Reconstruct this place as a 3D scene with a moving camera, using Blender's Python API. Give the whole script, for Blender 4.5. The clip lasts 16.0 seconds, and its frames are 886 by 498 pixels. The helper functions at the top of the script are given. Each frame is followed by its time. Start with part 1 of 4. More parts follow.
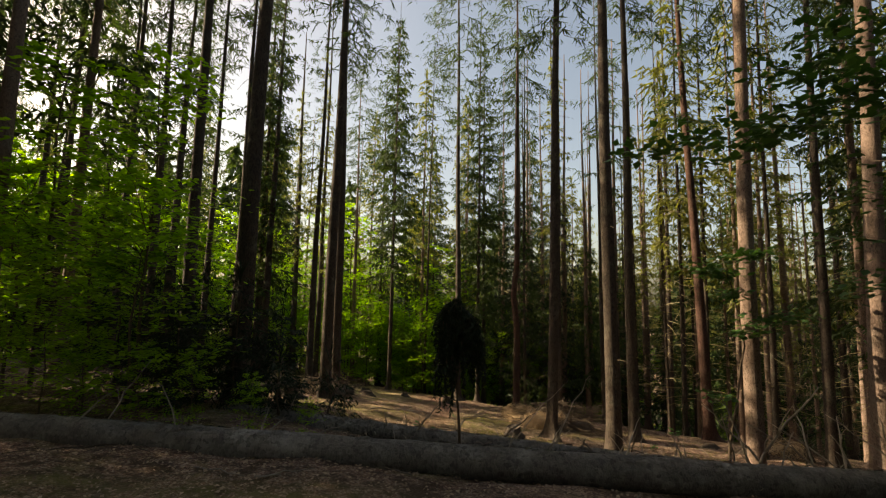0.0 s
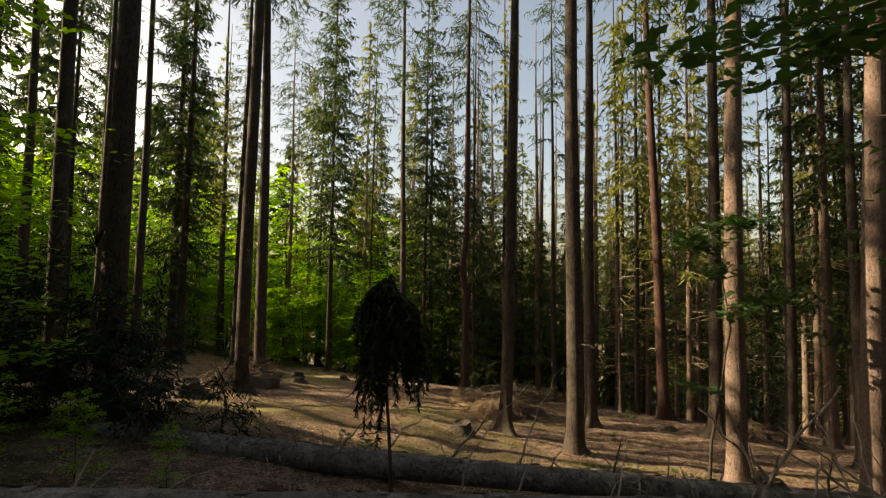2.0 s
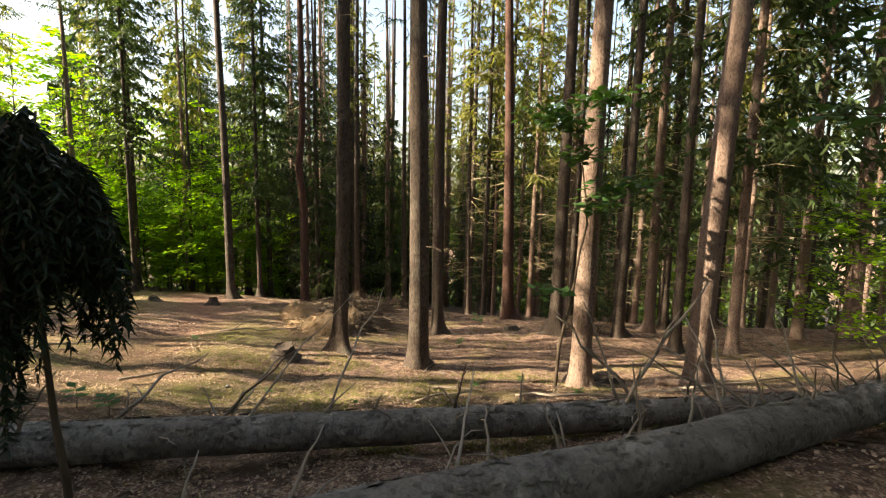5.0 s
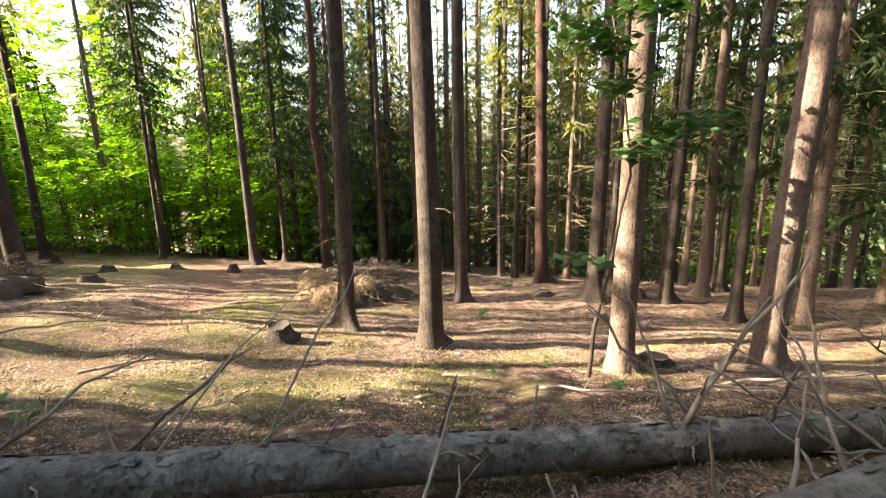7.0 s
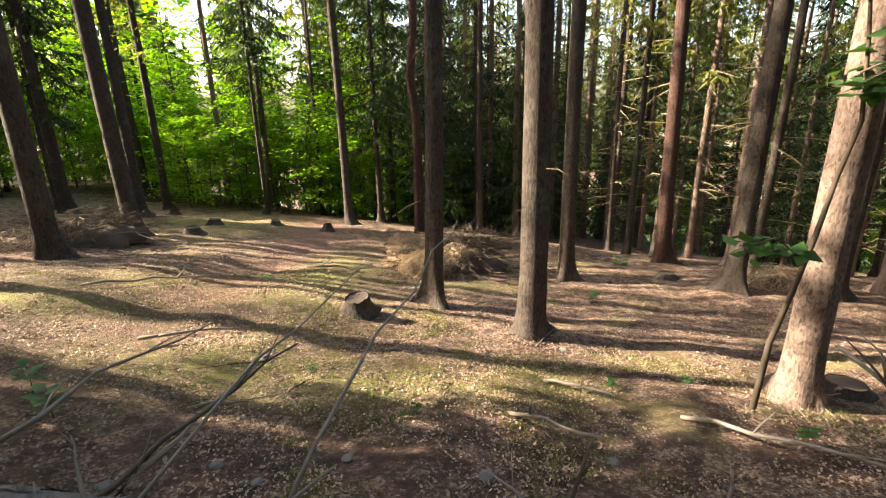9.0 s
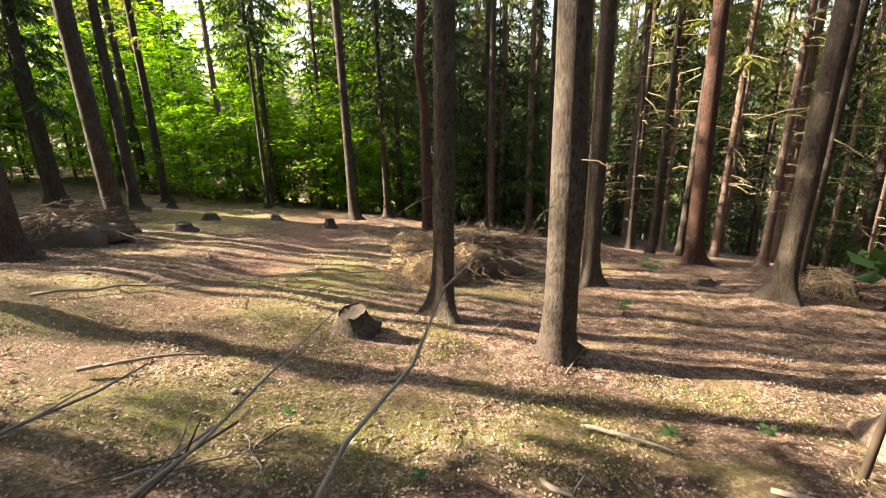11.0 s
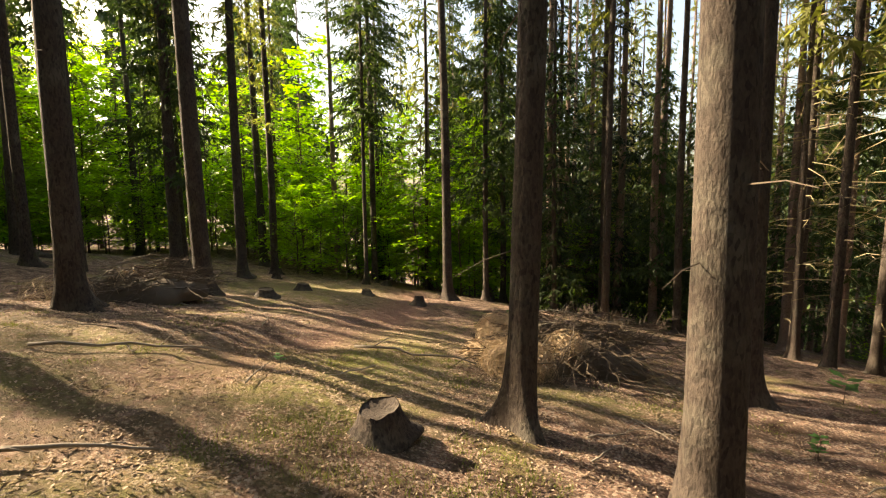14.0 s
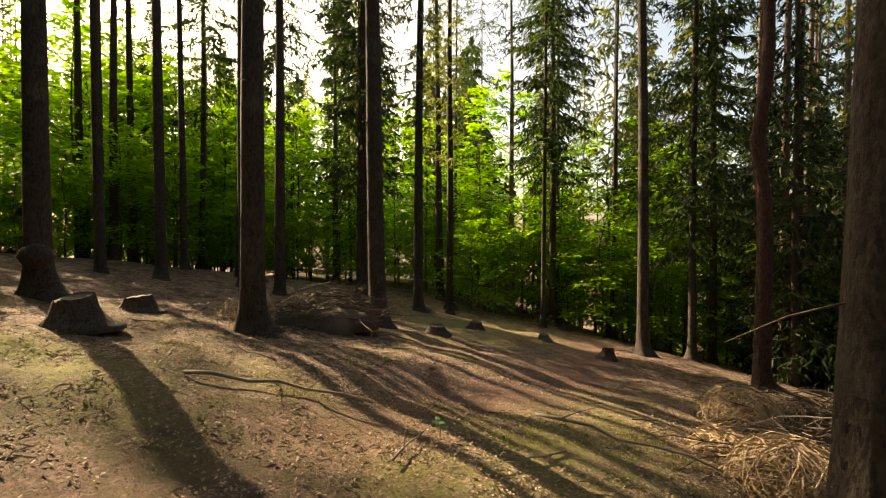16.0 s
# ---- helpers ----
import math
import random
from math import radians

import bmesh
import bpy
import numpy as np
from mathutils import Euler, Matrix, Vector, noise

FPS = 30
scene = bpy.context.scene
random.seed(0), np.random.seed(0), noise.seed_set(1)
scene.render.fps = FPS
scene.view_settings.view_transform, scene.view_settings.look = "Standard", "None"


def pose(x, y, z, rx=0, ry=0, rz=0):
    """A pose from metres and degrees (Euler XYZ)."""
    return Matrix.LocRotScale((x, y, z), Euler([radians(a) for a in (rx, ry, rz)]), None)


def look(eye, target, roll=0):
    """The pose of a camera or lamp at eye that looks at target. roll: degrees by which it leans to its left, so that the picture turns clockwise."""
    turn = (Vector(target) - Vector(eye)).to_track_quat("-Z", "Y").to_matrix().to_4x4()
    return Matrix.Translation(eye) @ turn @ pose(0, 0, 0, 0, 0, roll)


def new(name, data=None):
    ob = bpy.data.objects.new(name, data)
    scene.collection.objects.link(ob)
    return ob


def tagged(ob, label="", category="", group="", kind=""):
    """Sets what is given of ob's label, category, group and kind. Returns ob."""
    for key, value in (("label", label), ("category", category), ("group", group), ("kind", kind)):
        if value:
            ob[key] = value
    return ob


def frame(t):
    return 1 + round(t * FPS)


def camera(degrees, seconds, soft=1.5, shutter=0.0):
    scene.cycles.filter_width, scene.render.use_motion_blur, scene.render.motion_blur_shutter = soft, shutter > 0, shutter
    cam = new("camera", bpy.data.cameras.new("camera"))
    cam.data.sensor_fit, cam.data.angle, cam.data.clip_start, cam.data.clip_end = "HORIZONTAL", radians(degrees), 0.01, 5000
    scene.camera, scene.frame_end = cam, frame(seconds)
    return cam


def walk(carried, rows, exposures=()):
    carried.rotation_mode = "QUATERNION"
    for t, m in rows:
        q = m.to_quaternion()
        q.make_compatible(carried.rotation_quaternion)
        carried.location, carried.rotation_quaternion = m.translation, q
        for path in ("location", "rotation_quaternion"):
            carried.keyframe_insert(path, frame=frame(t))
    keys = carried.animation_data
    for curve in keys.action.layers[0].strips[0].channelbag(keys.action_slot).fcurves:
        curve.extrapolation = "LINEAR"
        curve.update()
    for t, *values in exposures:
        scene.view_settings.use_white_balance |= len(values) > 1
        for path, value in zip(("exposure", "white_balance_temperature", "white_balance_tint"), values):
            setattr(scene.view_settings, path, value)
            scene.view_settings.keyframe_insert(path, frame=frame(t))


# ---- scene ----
EXPOSURES = [(0.0, 1.3, 8800, 10), (2.5, 1.45, 8800, 10), (4.5, 2.1, 8000, 10), (7.0, 3.15, 7000, 10), (9.0, 2.72, 7000, 10), (11.5, 2.82, 7200, 10), (13.0, 2.5, 7700, 10), (14.5, 2.1, 8600, 10), (16.0, 1.7, 9000, 10)]
cam = camera(86.7, 16.0, soft=1.2)
# seconds, eye x y z, yaw, pitch, roll
ROWS = [
    (0.0, 0.028, 0.373, 1.887, -0.28, 6.65, -1.15),
    (0.5, 0.079, 0.857, 1.908, -0.84, 6.3, -0.58),
    (1.0, 0.142, 1.302, 1.941, -2.54, 4.99, -0.64),
    (1.5, 0.171, 1.713, 1.961, -5.29, 4.11, -0.83),
    (2.0, 0.234, 2.07, 1.976, -6.57, 3.41, -0.87),
    (2.5, 0.319, 2.375, 1.973, -7.53, 2.63, -0.77),
    (3.0, 0.334, 2.687, 1.949, -10.11, 1.17, -0.98),
    (3.5, 0.525, 2.968, 1.852, -14.76, -0.61, -0.97),
    (4.0, 0.667, 3.298, 1.771, -19.98, -2.72, -0.98),
    (4.5, 0.837, 3.48, 1.721, -23.94, -5.06, -0.92),
    (7.0, 1.824, 4.523, 1.612, -19.27, -12.53, 1.04),
    (7.5, 1.866, 4.682, 1.634, -15.59, -9.73, 0.73),
    (8.0, 1.932, 4.841, 1.595, -11.58, -11.56, 0.87),
    (8.5, 2.02, 5.367, 1.478, -8.18, -15.12, 1.04),
    (9.0, 2.062, 5.599, 1.412, -7.27, -16.64, 1.11),
    (11.5, 2.149, 6.675, 1.209, -5.24, -17.51, 1.17),
    (12.0, 2.231, 6.839, 1.087, -3.11, -13.24, 1.4),
    (12.5, 2.497, 7.009, 0.97, -1.82, -11.28, 1.06),
    (13.0, 2.514, 7.249, 0.87, 0.35, -10.06, 1.03),
    (13.5, 2.546, 7.48, 0.812, 3.42, -8.15, 1.19),
    (14.0, 2.542, 7.827, 0.737, 7.75, -6.26, 0.69),
    (14.5, 2.396, 8.129, 0.668, 13.3, -4.42, 0.46),
    (15.0, 2.342, 8.435, 0.608, 17.73, -2.57, 0.31),
    (15.5, 2.231, 8.686, 0.593, 23.24, -1.63, 0.01),
    (16.0, 2.034, 8.972, 0.586, 28.8, -1.35, -0.09),
]
walk(cam, [(t, pose(x, y, z, 90 + pitch, roll, yaw)) for t, x, y, z, yaw, pitch, roll in ROWS], EXPOSURES)

# ---- sky and sun ----
SUN_AWAY = Vector((0.968, -0.25, 0)).normalized()   # the way the shadows fall
SUN_UP = radians(31)
world = bpy.data.worlds.new("sky")
scene.world = world
world.use_nodes = True
wn = world.node_tree
sky = wn.nodes.new("ShaderNodeTexSky")
sky.sky_type, sky.sun_disc = "NISHITA", False
sky.dust_density, sky.air_density, sky.ozone_density = 3.5, 1.0, 0.6
sky.sun_elevation, sky.sun_rotation = SUN_UP, math.atan2(-SUN_AWAY.x, -SUN_AWAY.y)
wn.links.new(sky.outputs[0], wn.nodes["Background"].inputs[0])
wn.nodes["Background"].inputs[1].default_value = 0.10
sun = new("sun", bpy.data.lights.new("sun", "SUN"))
sun.data.energy, sun.data.angle, sun.data.color = 5.0, radians(0.5), (1.0, 0.89, 0.72)
sun.matrix_world = look((-SUN_AWAY * math.cos(SUN_UP) + Vector((0, 0, math.sin(SUN_UP)))) * 40, (0, 0, 0))


# ---- materials ----
def material(name, rough=0.8):
    m = bpy.data.materials.new(name)
    m.use_nodes = True
    b = m.node_tree.nodes["Principled BSDF"]
    b.inputs["Roughness"].default_value = rough
    b.inputs["Specular IOR Level"].default_value = 0.25
    return m, m.node_tree, b


def node(t, kind, **inputs):
    n = t.nodes.new(kind)
    for k, v in inputs.items():
        key = k.replace("_", " ")
        if hasattr(v, "is_output"):
            t.links.new(v, n.inputs[key])
        else:
            n.inputs[key].default_value = v
    return n


def place(t, stretch=(1, 1, 1)):
    c = t.nodes.new("ShaderNodeTexCoord")
    m = node(t, "ShaderNodeMapping", Vector=c.outputs["Object"])
    m.inputs["Scale"].default_value = stretch
    return m.outputs[0]


def grain(t, where, scale, detail=6.0, rough=0.6):
    return node(t, "ShaderNodeTexNoise", Vector=where, Scale=scale, Detail=detail, Roughness=rough).outputs[0]


def ramp(t, value, *stops):
    r = t.nodes.new("ShaderNodeValToRGB")
    t.links.new(value, r.inputs[0])
    while len(r.color_ramp.elements) < len(stops):
        r.color_ramp.elements.new(0.5)
    for e, (at, c) in zip(r.color_ramp.elements, stops):
        e.position, e.color = at, (*c, 1)
    return r.outputs[0]


def mixed(t, fac, a, b, mode="MIX"):
    m = t.nodes.new("ShaderNodeMix")
    m.data_type, m.blend_type = "RGBA", mode
    for v, s in ((fac, m.inputs[0]), (a, m.inputs[6]), (b, m.inputs[7])):
        if hasattr(v, "is_output"):
            t.links.new(v, s)
        else:
            s.default_value = v if isinstance(v, float) else (*v, 1)
    return m.outputs[2]


def relief(t, b, value, strength, distance):
    n = node(t, "ShaderNodeBump", Height=value, Strength=strength, Distance=distance)
    t.links.new(n.outputs[0], b.inputs["Normal"])
    return n


def bark(name, dark, light, lichen, scaly=1.0, size=52.0, stretch=0.35, deep=0.014, warp=0.05):
    m, t, b = material(name, 0.9)
    w = place(t, (1, 1, stretch))
    wob = mixed(t, warp, w, node(t, "ShaderNodeTexNoise", Vector=w, Scale=9.0).outputs[1])
    cells = node(t, "ShaderNodeTexVoronoi", Vector=wob, Scale=size)
    plates = mixed(t, 0.55, cells.outputs[1], grain(t, place(t, (1, 1, 0.3)), 38.0, 5.0))
    fine = grain(t, place(t, (1, 1, 0.5)), 60.0)
    broad = grain(t, place(t), 3.0, 4.0)
    c = mixed(t, fine, dark, light)
    c = mixed(t, ramp(t, broad, (0.5, (0, 0, 0)), (0.68, (1, 1, 1))), c, lichen)
    c = mixed(t, ramp(t, plates, (0.25, (0.85, 0.85, 0.85)), (0.55, (0, 0, 0))), c, tuple(0.35 * v for v in dark))
    info = t.nodes.new("ShaderNodeObjectInfo")
    c = mixed(t, ramp(t, info.outputs["Random"], (0.0, (0, 0, 0)), (1.0, (0.35, 0.35, 0.35))), c, tuple(0.6 * v for v in light))
    t.links.new(c, b.inputs["Base Color"])
    h = mixed(t, 0.35, plates, fine)
    relief(t, b, h, 1.0 * scaly, deep)
    return m


BARK = bark("spruce_bark", (0.028, 0.021, 0.017), (0.115, 0.088, 0.072), (0.112, 0.100, 0.080), 1.4, 58.0, 0.36, 0.024, 0.06)
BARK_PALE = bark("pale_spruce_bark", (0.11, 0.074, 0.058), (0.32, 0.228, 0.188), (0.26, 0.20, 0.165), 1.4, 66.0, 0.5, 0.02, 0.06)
BARK_RED = bark("pine_bark", (0.045, 0.024, 0.020), (0.135, 0.070, 0.054), (0.10, 0.068, 0.054), 1.4, 56.0, 0.38, 0.02, 0.06)
BARK_GREY = bark("weathered_log_bark", (0.062, 0.054, 0.047), (0.28, 0.255, 0.23), (0.33, 0.315, 0.285), 1.2, 26.0, 1.0, 0.03, 0.06)


def wood(name, dark, light):
    m, t, b = material(name, 0.85)
    f = grain(t, place(t, (1, 1, 0.2)), 40.0)
    g = grain(t, place(t), 4.0)
    info = t.nodes.new("ShaderNodeObjectInfo")
    c = mixed(t, mixed(t, 0.5, f, g), dark, light)
    c = mixed(t, ramp(t, info.outputs["Random"], (0, (0, 0, 0)), (1, (0.5, 0.5, 0.5))), c, dark)
    t.links.new(c, b.inputs["Base Color"])
    relief(t, b, f, 0.6, 0.004)
    return m


DEADWOOD = wood("dead_branch", (0.13, 0.105, 0.082), (0.44, 0.38, 0.315))
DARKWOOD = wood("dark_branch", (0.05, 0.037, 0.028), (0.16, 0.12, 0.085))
STRAW = wood("dry_brush", (0.26, 0.18, 0.11), (0.62, 0.47, 0.31))


def foliage(name, dark, light, through_share, rough=0.55):
    m, t, b = material(name, rough)
    geo = t.nodes.new("ShaderNodeNewGeometry")
    info = t.nodes.new("ShaderNodeObjectInfo")
    c = mixed(t, geo.outputs["Random Per Island"], dark, light)
    c = mixed(t, ramp(t, info.outputs["Random"], (0, (0, 0, 0)), (1, (0.45, 0.45, 0.45))), c, tuple(0.5 * (p + q) * 0.8 for p, q in zip(dark, light)))
    big = grain(t, place(t), 0.7, 2.0)
    c = mixed(t, ramp(t, big, (0.35, (0, 0, 0)), (0.7, (0.7, 0.7, 0.7))), c, light)
    t.links.new(c, b.inputs["Base Color"])
    tr = node(t, "ShaderNodeBsdfTranslucent", Color=mixed(t, 1.0, c, (1.5, 1.6, 0.7), "MULTIPLY"))
    mix = node(t, "ShaderNodeMixShader", Fac=through_share)
    t.links.new(b.outputs[0], mix.inputs[1])
    t.links.new(tr.outputs[0], mix.inputs[2])
    t.links.new(mix.outputs[0], t.nodes["Material Output"].inputs[0])
    return m


NEEDLES = foliage("spruce_needles", (0.016, 0.036, 0.015), (0.062, 0.095, 0.033), 0.34)
# spruce needles with sunlight put into a yellower, brighter colour
NEEDLES_SUN = foliage("sunlit_needles", (0.07, 0.09, 0.026), (0.22, 0.22, 0.07), 0.45)
# spruce needles with deep shade put into the colour
NEEDLES_SHADE = foliage("shade_darkened_needles", (0.008, 0.018, 0.008), (0.020, 0.036, 0.015), 0.12)
LEAVES = foliage("beech_leaves", (0.085, 0.21, 0.012), (0.28, 0.45, 0.025), 0.66)
MAPLE = foliage("maple_leaves", (0.026, 0.075, 0.020), (0.062, 0.14, 0.036), 0.28)
# dead twigs, their beige brightened as if the sun reached them
DEADNEEDLES = foliage("dead_lower_twigs", (0.14, 0.11, 0.065), (0.36, 0.29, 0.17), 0.25)
LITTER = foliage("fallen_leaves", (0.10, 0.058, 0.038), (0.46, 0.34, 0.255), 0.1, 0.8)
GRASS = foliage("grass_and_moss_tufts", (0.06, 0.09, 0.02), (0.19, 0.20, 0.05), 0.3, 0.8)


def forest_floor():
    m, t, b = material("needle_litter_and_moss", 0.95)
    w = place(t)
    fine = grain(t, w, 45.0, 8.0, 0.7)
    mid = grain(t, w, 7.0, 6.0, 0.65)
    flecks = node(t, "ShaderNodeTexVoronoi", Vector=w, Scale=55.0)
    c = mixed(t, ramp(t, fine, (0.36, (0, 0, 0)), (0.66, (1, 1, 1))), (0.048, 0.034, 0.026), (0.40, 0.235, 0.17))
    c = mixed(t, ramp(t, flecks.outputs[1], (0.6, (0, 0, 0)), (0.7, (0.6, 0.6, 0.6))), c, (0.54, 0.42, 0.33))
    soil = ramp(t, mid, (0.46, (0, 0, 0)), (0.6, (0.9, 0.9, 0.9)))
    c = mixed(t, soil, c, (0.07, 0.043, 0.033))
    humus = ramp(t, grain(t, w, 2.1, 6.0, 0.7), (0.5, (0, 0, 0)), (0.62, (0.88, 0.88, 0.88)))
    c = mixed(t, humus, c, mixed(t, fine, (0.032, 0.020, 0.014), (0.13, 0.075, 0.05)))
    patch = grain(t, w, 0.9, 5.0, 0.65)
    moss = ramp(t, patch, (0.54, (0, 0, 0)), (0.66, (0.6, 0.6, 0.6)))
    attr = t.nodes.new("ShaderNodeAttribute")
    attr.attribute_name = "trodden"
    moss = mixed(t, attr.outputs["Fac"], moss, (0.0, 0.0, 0.0))
    c = mixed(t, moss, c, mixed(t, fine, (0.10, 0.095, 0.028), (0.36, 0.31, 0.11)))
    c = mixed(t, mixed(t, attr.outputs["Fac"], (0.0, 0.0, 0.0), (0.8, 0.8, 0.8)), c, mixed(t, fine, (0.075, 0.038, 0.031), (0.29, 0.158, 0.125)))
    for name, shade in (("soil", mixed(t, fine, (0.030, 0.019, 0.015), (0.14, 0.090, 0.070))), ("mossy", mixed(t, fine, (0.10, 0.105, 0.028), (0.38, 0.345, 0.115)))):
        a = t.nodes.new("ShaderNodeAttribute")
        a.attribute_name = name
        ragged = node(t, "ShaderNodeMath", Value=0.5)
        ragged.operation = "MULTIPLY"
        t.links.new(a.outputs["Fac"], ragged.inputs[0])
        t.links.new(ramp(t, mid, (0.3, (0, 0, 0)), (0.6, (1, 1, 1))), ragged.inputs[1])
        c = mixed(t, ragged.outputs[0], c, shade)
    t.links.new(c, b.inputs["Base Color"])
    relief(t, b, mixed(t, 0.5, fine, mid), 1.0, 0.085)
    return m


FLOOR = forest_floor()


# ---- the ground ----
COEF = (0.5833, -0.0314, -0.0709, -0.0376, -0.1161, -0.0627, 0.0907, 0.0327, 0.0641)
# knolls and hollows: x, y, height
KNOLLS = ((-2.5, 1, -0.029), (1.5, 1, 0.014), (5.5, 1, -0.035), (-2.5, 5, 0.021), (1.5, 5, 0.144), (5.5, 5, 0.347), (-2.5, 8.5, 0.188), (1.5, 8.5, -0.215), (5.5, 8.5, -0.124), (-2.5, 12, 0.108), (1.5, 12, 0.057), (5.5, 12, -0.080), (-2.5, 16, 0.050), (1.5, 16, 0.006), (5.5, 16, -0.055), (8.5, 14, 0.132), (1, 21, 0.006), (-6, 12.5, -0.094))


def ease(v):
    return np.logaddexp(0, v * 2.0) / 2.0


def ground_z(x, y):
    """Height of the forest floor, gently falling ahead, with a drop beyond the lip of the slope."""
    x, y = np.asarray(x, float), np.asarray(y, float)
    cx, cy = np.clip(x, -12, 10), np.clip(y, -4, 26)
    z = sum(k * f for k, f in zip(COEF, (1 + 0 * cx, cx, cy, cx * cx / 10, cx * cy / 10, cy * cy / 10, cx * cy * cy / 200, cy ** 3 / 200, cx * cx * cy / 200)))
    for a, b, h in KNOLLS:
        z = z + h * np.exp(-((x - a) ** 2 + (y - b) ** 2) / 9.0)
    lip = 0.65 * (x - 9.0) + 0.76 * (y - 15.3)
    z = z - 0.20 * ease(lip - 0.3) - 0.12 * ease(lip - 8) + 0.30 * ease(lip - 45)
    z = z - 0.06 * ease(y - 26) + 0.05 * ease(y - 70)
    z = z + 0.035 * np.sin(1.9 * x + 0.6 * y) * np.sin(1.3 * y - 0.7 * x) + 0.02 * np.sin(4.3 * x + 1.0) * np.sin(3.7 * y)
    return z


def gz(x, y):
    return float(ground_z(x, y))


def part(name, verts, faces, mat, parent=None, label="", smooth=True, mats=None):
    me = bpy.data.meshes.new(name)
    me.from_pydata([tuple(v) for v in verts], [], [tuple(f) for f in faces])
    for mm in (mat if isinstance(mat, (list, tuple)) else [mat]):
        me.materials.append(mm)
    if mats is not None:
        me.polygons.foreach_set("material_index", mats)
    if smooth:
        me.polygons.foreach_set("use_smooth", [True] * len(me.polygons))
    me.update()
    ob = new(name, me)
    if parent:
        ob.parent = parent
    if label:
        tagged(ob, label)
    return ob


def spaced(a, b, lo, hi, step):
    """Even steps from a to b, then steps that widen towards lo and hi."""
    mid = list(np.arange(a, b + 1e-6, step))
    s, v, up = step, b, []
    while v < hi:
        s *= 1.16
        v += s
        up.append(v)
    s, v, down = step, a, []
    while v > lo:
        s *= 1.16
        v -= s
        down.append(v)
    return np.array(down[::-1] + mid + up)


def trodden(x, y):
    """The narrow footpath that winds off ahead."""
    mid = 0.3 - 0.02 * (y - 16) ** 2
    return np.exp(-((x - mid) / 0.6) ** 2) * (1 / (1 + np.exp(np.clip(-(y - 9.0) * 1.2, -60, 60))))


xs, ys = spaced(-6, 9, -700, 700, 0.11), spaced(2.0, 17, -700, 900, 0.11)
gx, gy = np.meshgrid(xs, ys)
near = np.exp(-np.maximum(0, np.hypot(gx - 2, gy - 9) - 9) / 3)
bumps = np.array([[noise.fractal(Vector((a * 1.7, b * 1.7, 0.3)), 1.0, 2.0, 4) for a in xs] for b in ys])
gzz = ground_z(gx, gy) + 0.035 * near * bumps - 0.04 * trodden(gx, gy)
nx = len(xs)
faces = [(j * nx + i, j * nx + i + 1, (j + 1) * nx + i + 1, (j + 1) * nx + i) for j in range(len(ys) - 1) for i in range(nx - 1)]
ground = part("ground", np.stack([gx.ravel(), gy.ravel(), gzz.ravel()], 1), faces, FLOOR)
tagged(ground, "brown needle litter forest floor with moss patches and a footpath", "forest floor", kind="structure")
layer = ground.data.attributes.new("trodden", "FLOAT", "POINT")
layer.data.foreach_set("value", trodden(gx, gy).ravel().astype(np.float32))


def blot(x, y, spots):
    return sum(h * np.exp(-(((x - a) / r) ** 2 + ((y - b) / q) ** 2)) for a, b, r, q, h in spots)


SOIL = ((1.4, 7.9, 1.9, 0.8, 1.0), (-3.0, 9.9, 1.6, 0.6, 0.8), (3.4, 8.2, 1.0, 0.5, 0.7), (0.3, 10.6, 1.0, 0.35, 0.6), (2.9, 12.3, 0.7, 0.5, 0.5), (-2.2, 12.2, 1.0, 0.5, 0.6), (1.9, 14.6, 0.7, 0.5, 0.6), (-1.7, 10.0, 0.9, 0.45, 1.0), (-0.6, 9.2, 0.8, 0.4, 0.9), (0.2, 14.4, 0.8, 0.5, 0.6), (-0.6, 10.55, 1.0, 0.4, 1.0), (2.0, 12.0, 0.6, 0.4, 0.7))
MOSSY = ((0.7, 9.3, 1.2, 0.5, 1.0), (-1.6, 10.6, 1.4, 0.5, 0.7), (1.2, 13.5, 0.7, 2.2, 0.7), (-3.2, 20.0, 2.0, 3.0, 0.8), (2.4, 9.1, 1.2, 0.35, 0.7), (-1.5, 4.0, 1.5, 0.6, 0.8), (-1.2, 11.7, 1.2, 0.4, 0.6), (0.7, 12.6, 0.9, 0.45, 0.7), (-2.7, 10.5, 0.8, 0.3, 0.7), (1.0, 11.2, 0.8, 0.35, 0.6), (3.3, 12.6, 0.9, 0.45, 0.6))
for tag, spots in (("soil", SOIL), ("mossy", MOSSY)):
    layer = ground.data.attributes.new(tag, "FLOAT", "POINT")
    layer.data.foreach_set("value", np.clip(blot(gx, gy, spots), 0, 1).ravel().astype(np.float32))


# ---- trees ----
def tube(points, radii, sides=8, seed=0, rough=0.0, cap=True):
    """Verts and faces of a round limb along points."""
    pts = [Vector(p) for p in points]
    vs, fs = [], []
    for k, p in enumerate(pts):
        d = (pts[min(k + 1, len(pts) - 1)] - pts[max(k - 1, 0)]).normalized()
        side = d.cross(Vector((0.31, 0.95, 0.05)) if abs(d.y) < 0.9 else Vector((1, 0, 0))).normalized()
        up = side.cross(d)
        for i in range(sides):
            a = 2 * math.pi * i / sides
            r = radii[k]
            if rough:
                r *= 1 + rough * noise.noise(Vector((3 * math.cos(a), 3 * math.sin(a) + seed, 1.6 * k)))
            vs.append(p + (side * math.cos(a) + up * math.sin(a)) * r)
        if k:
            o = (k - 1) * sides
            fs += [(o + i, o + (i + 1) % sides, o + sides + (i + 1) % sides, o + sides + i) for i in range(sides)]
    if cap:
        fs.append(tuple(range(sides))[::-1])
        fs.append(tuple(range(len(vs) - sides, len(vs))))
    return vs, fs


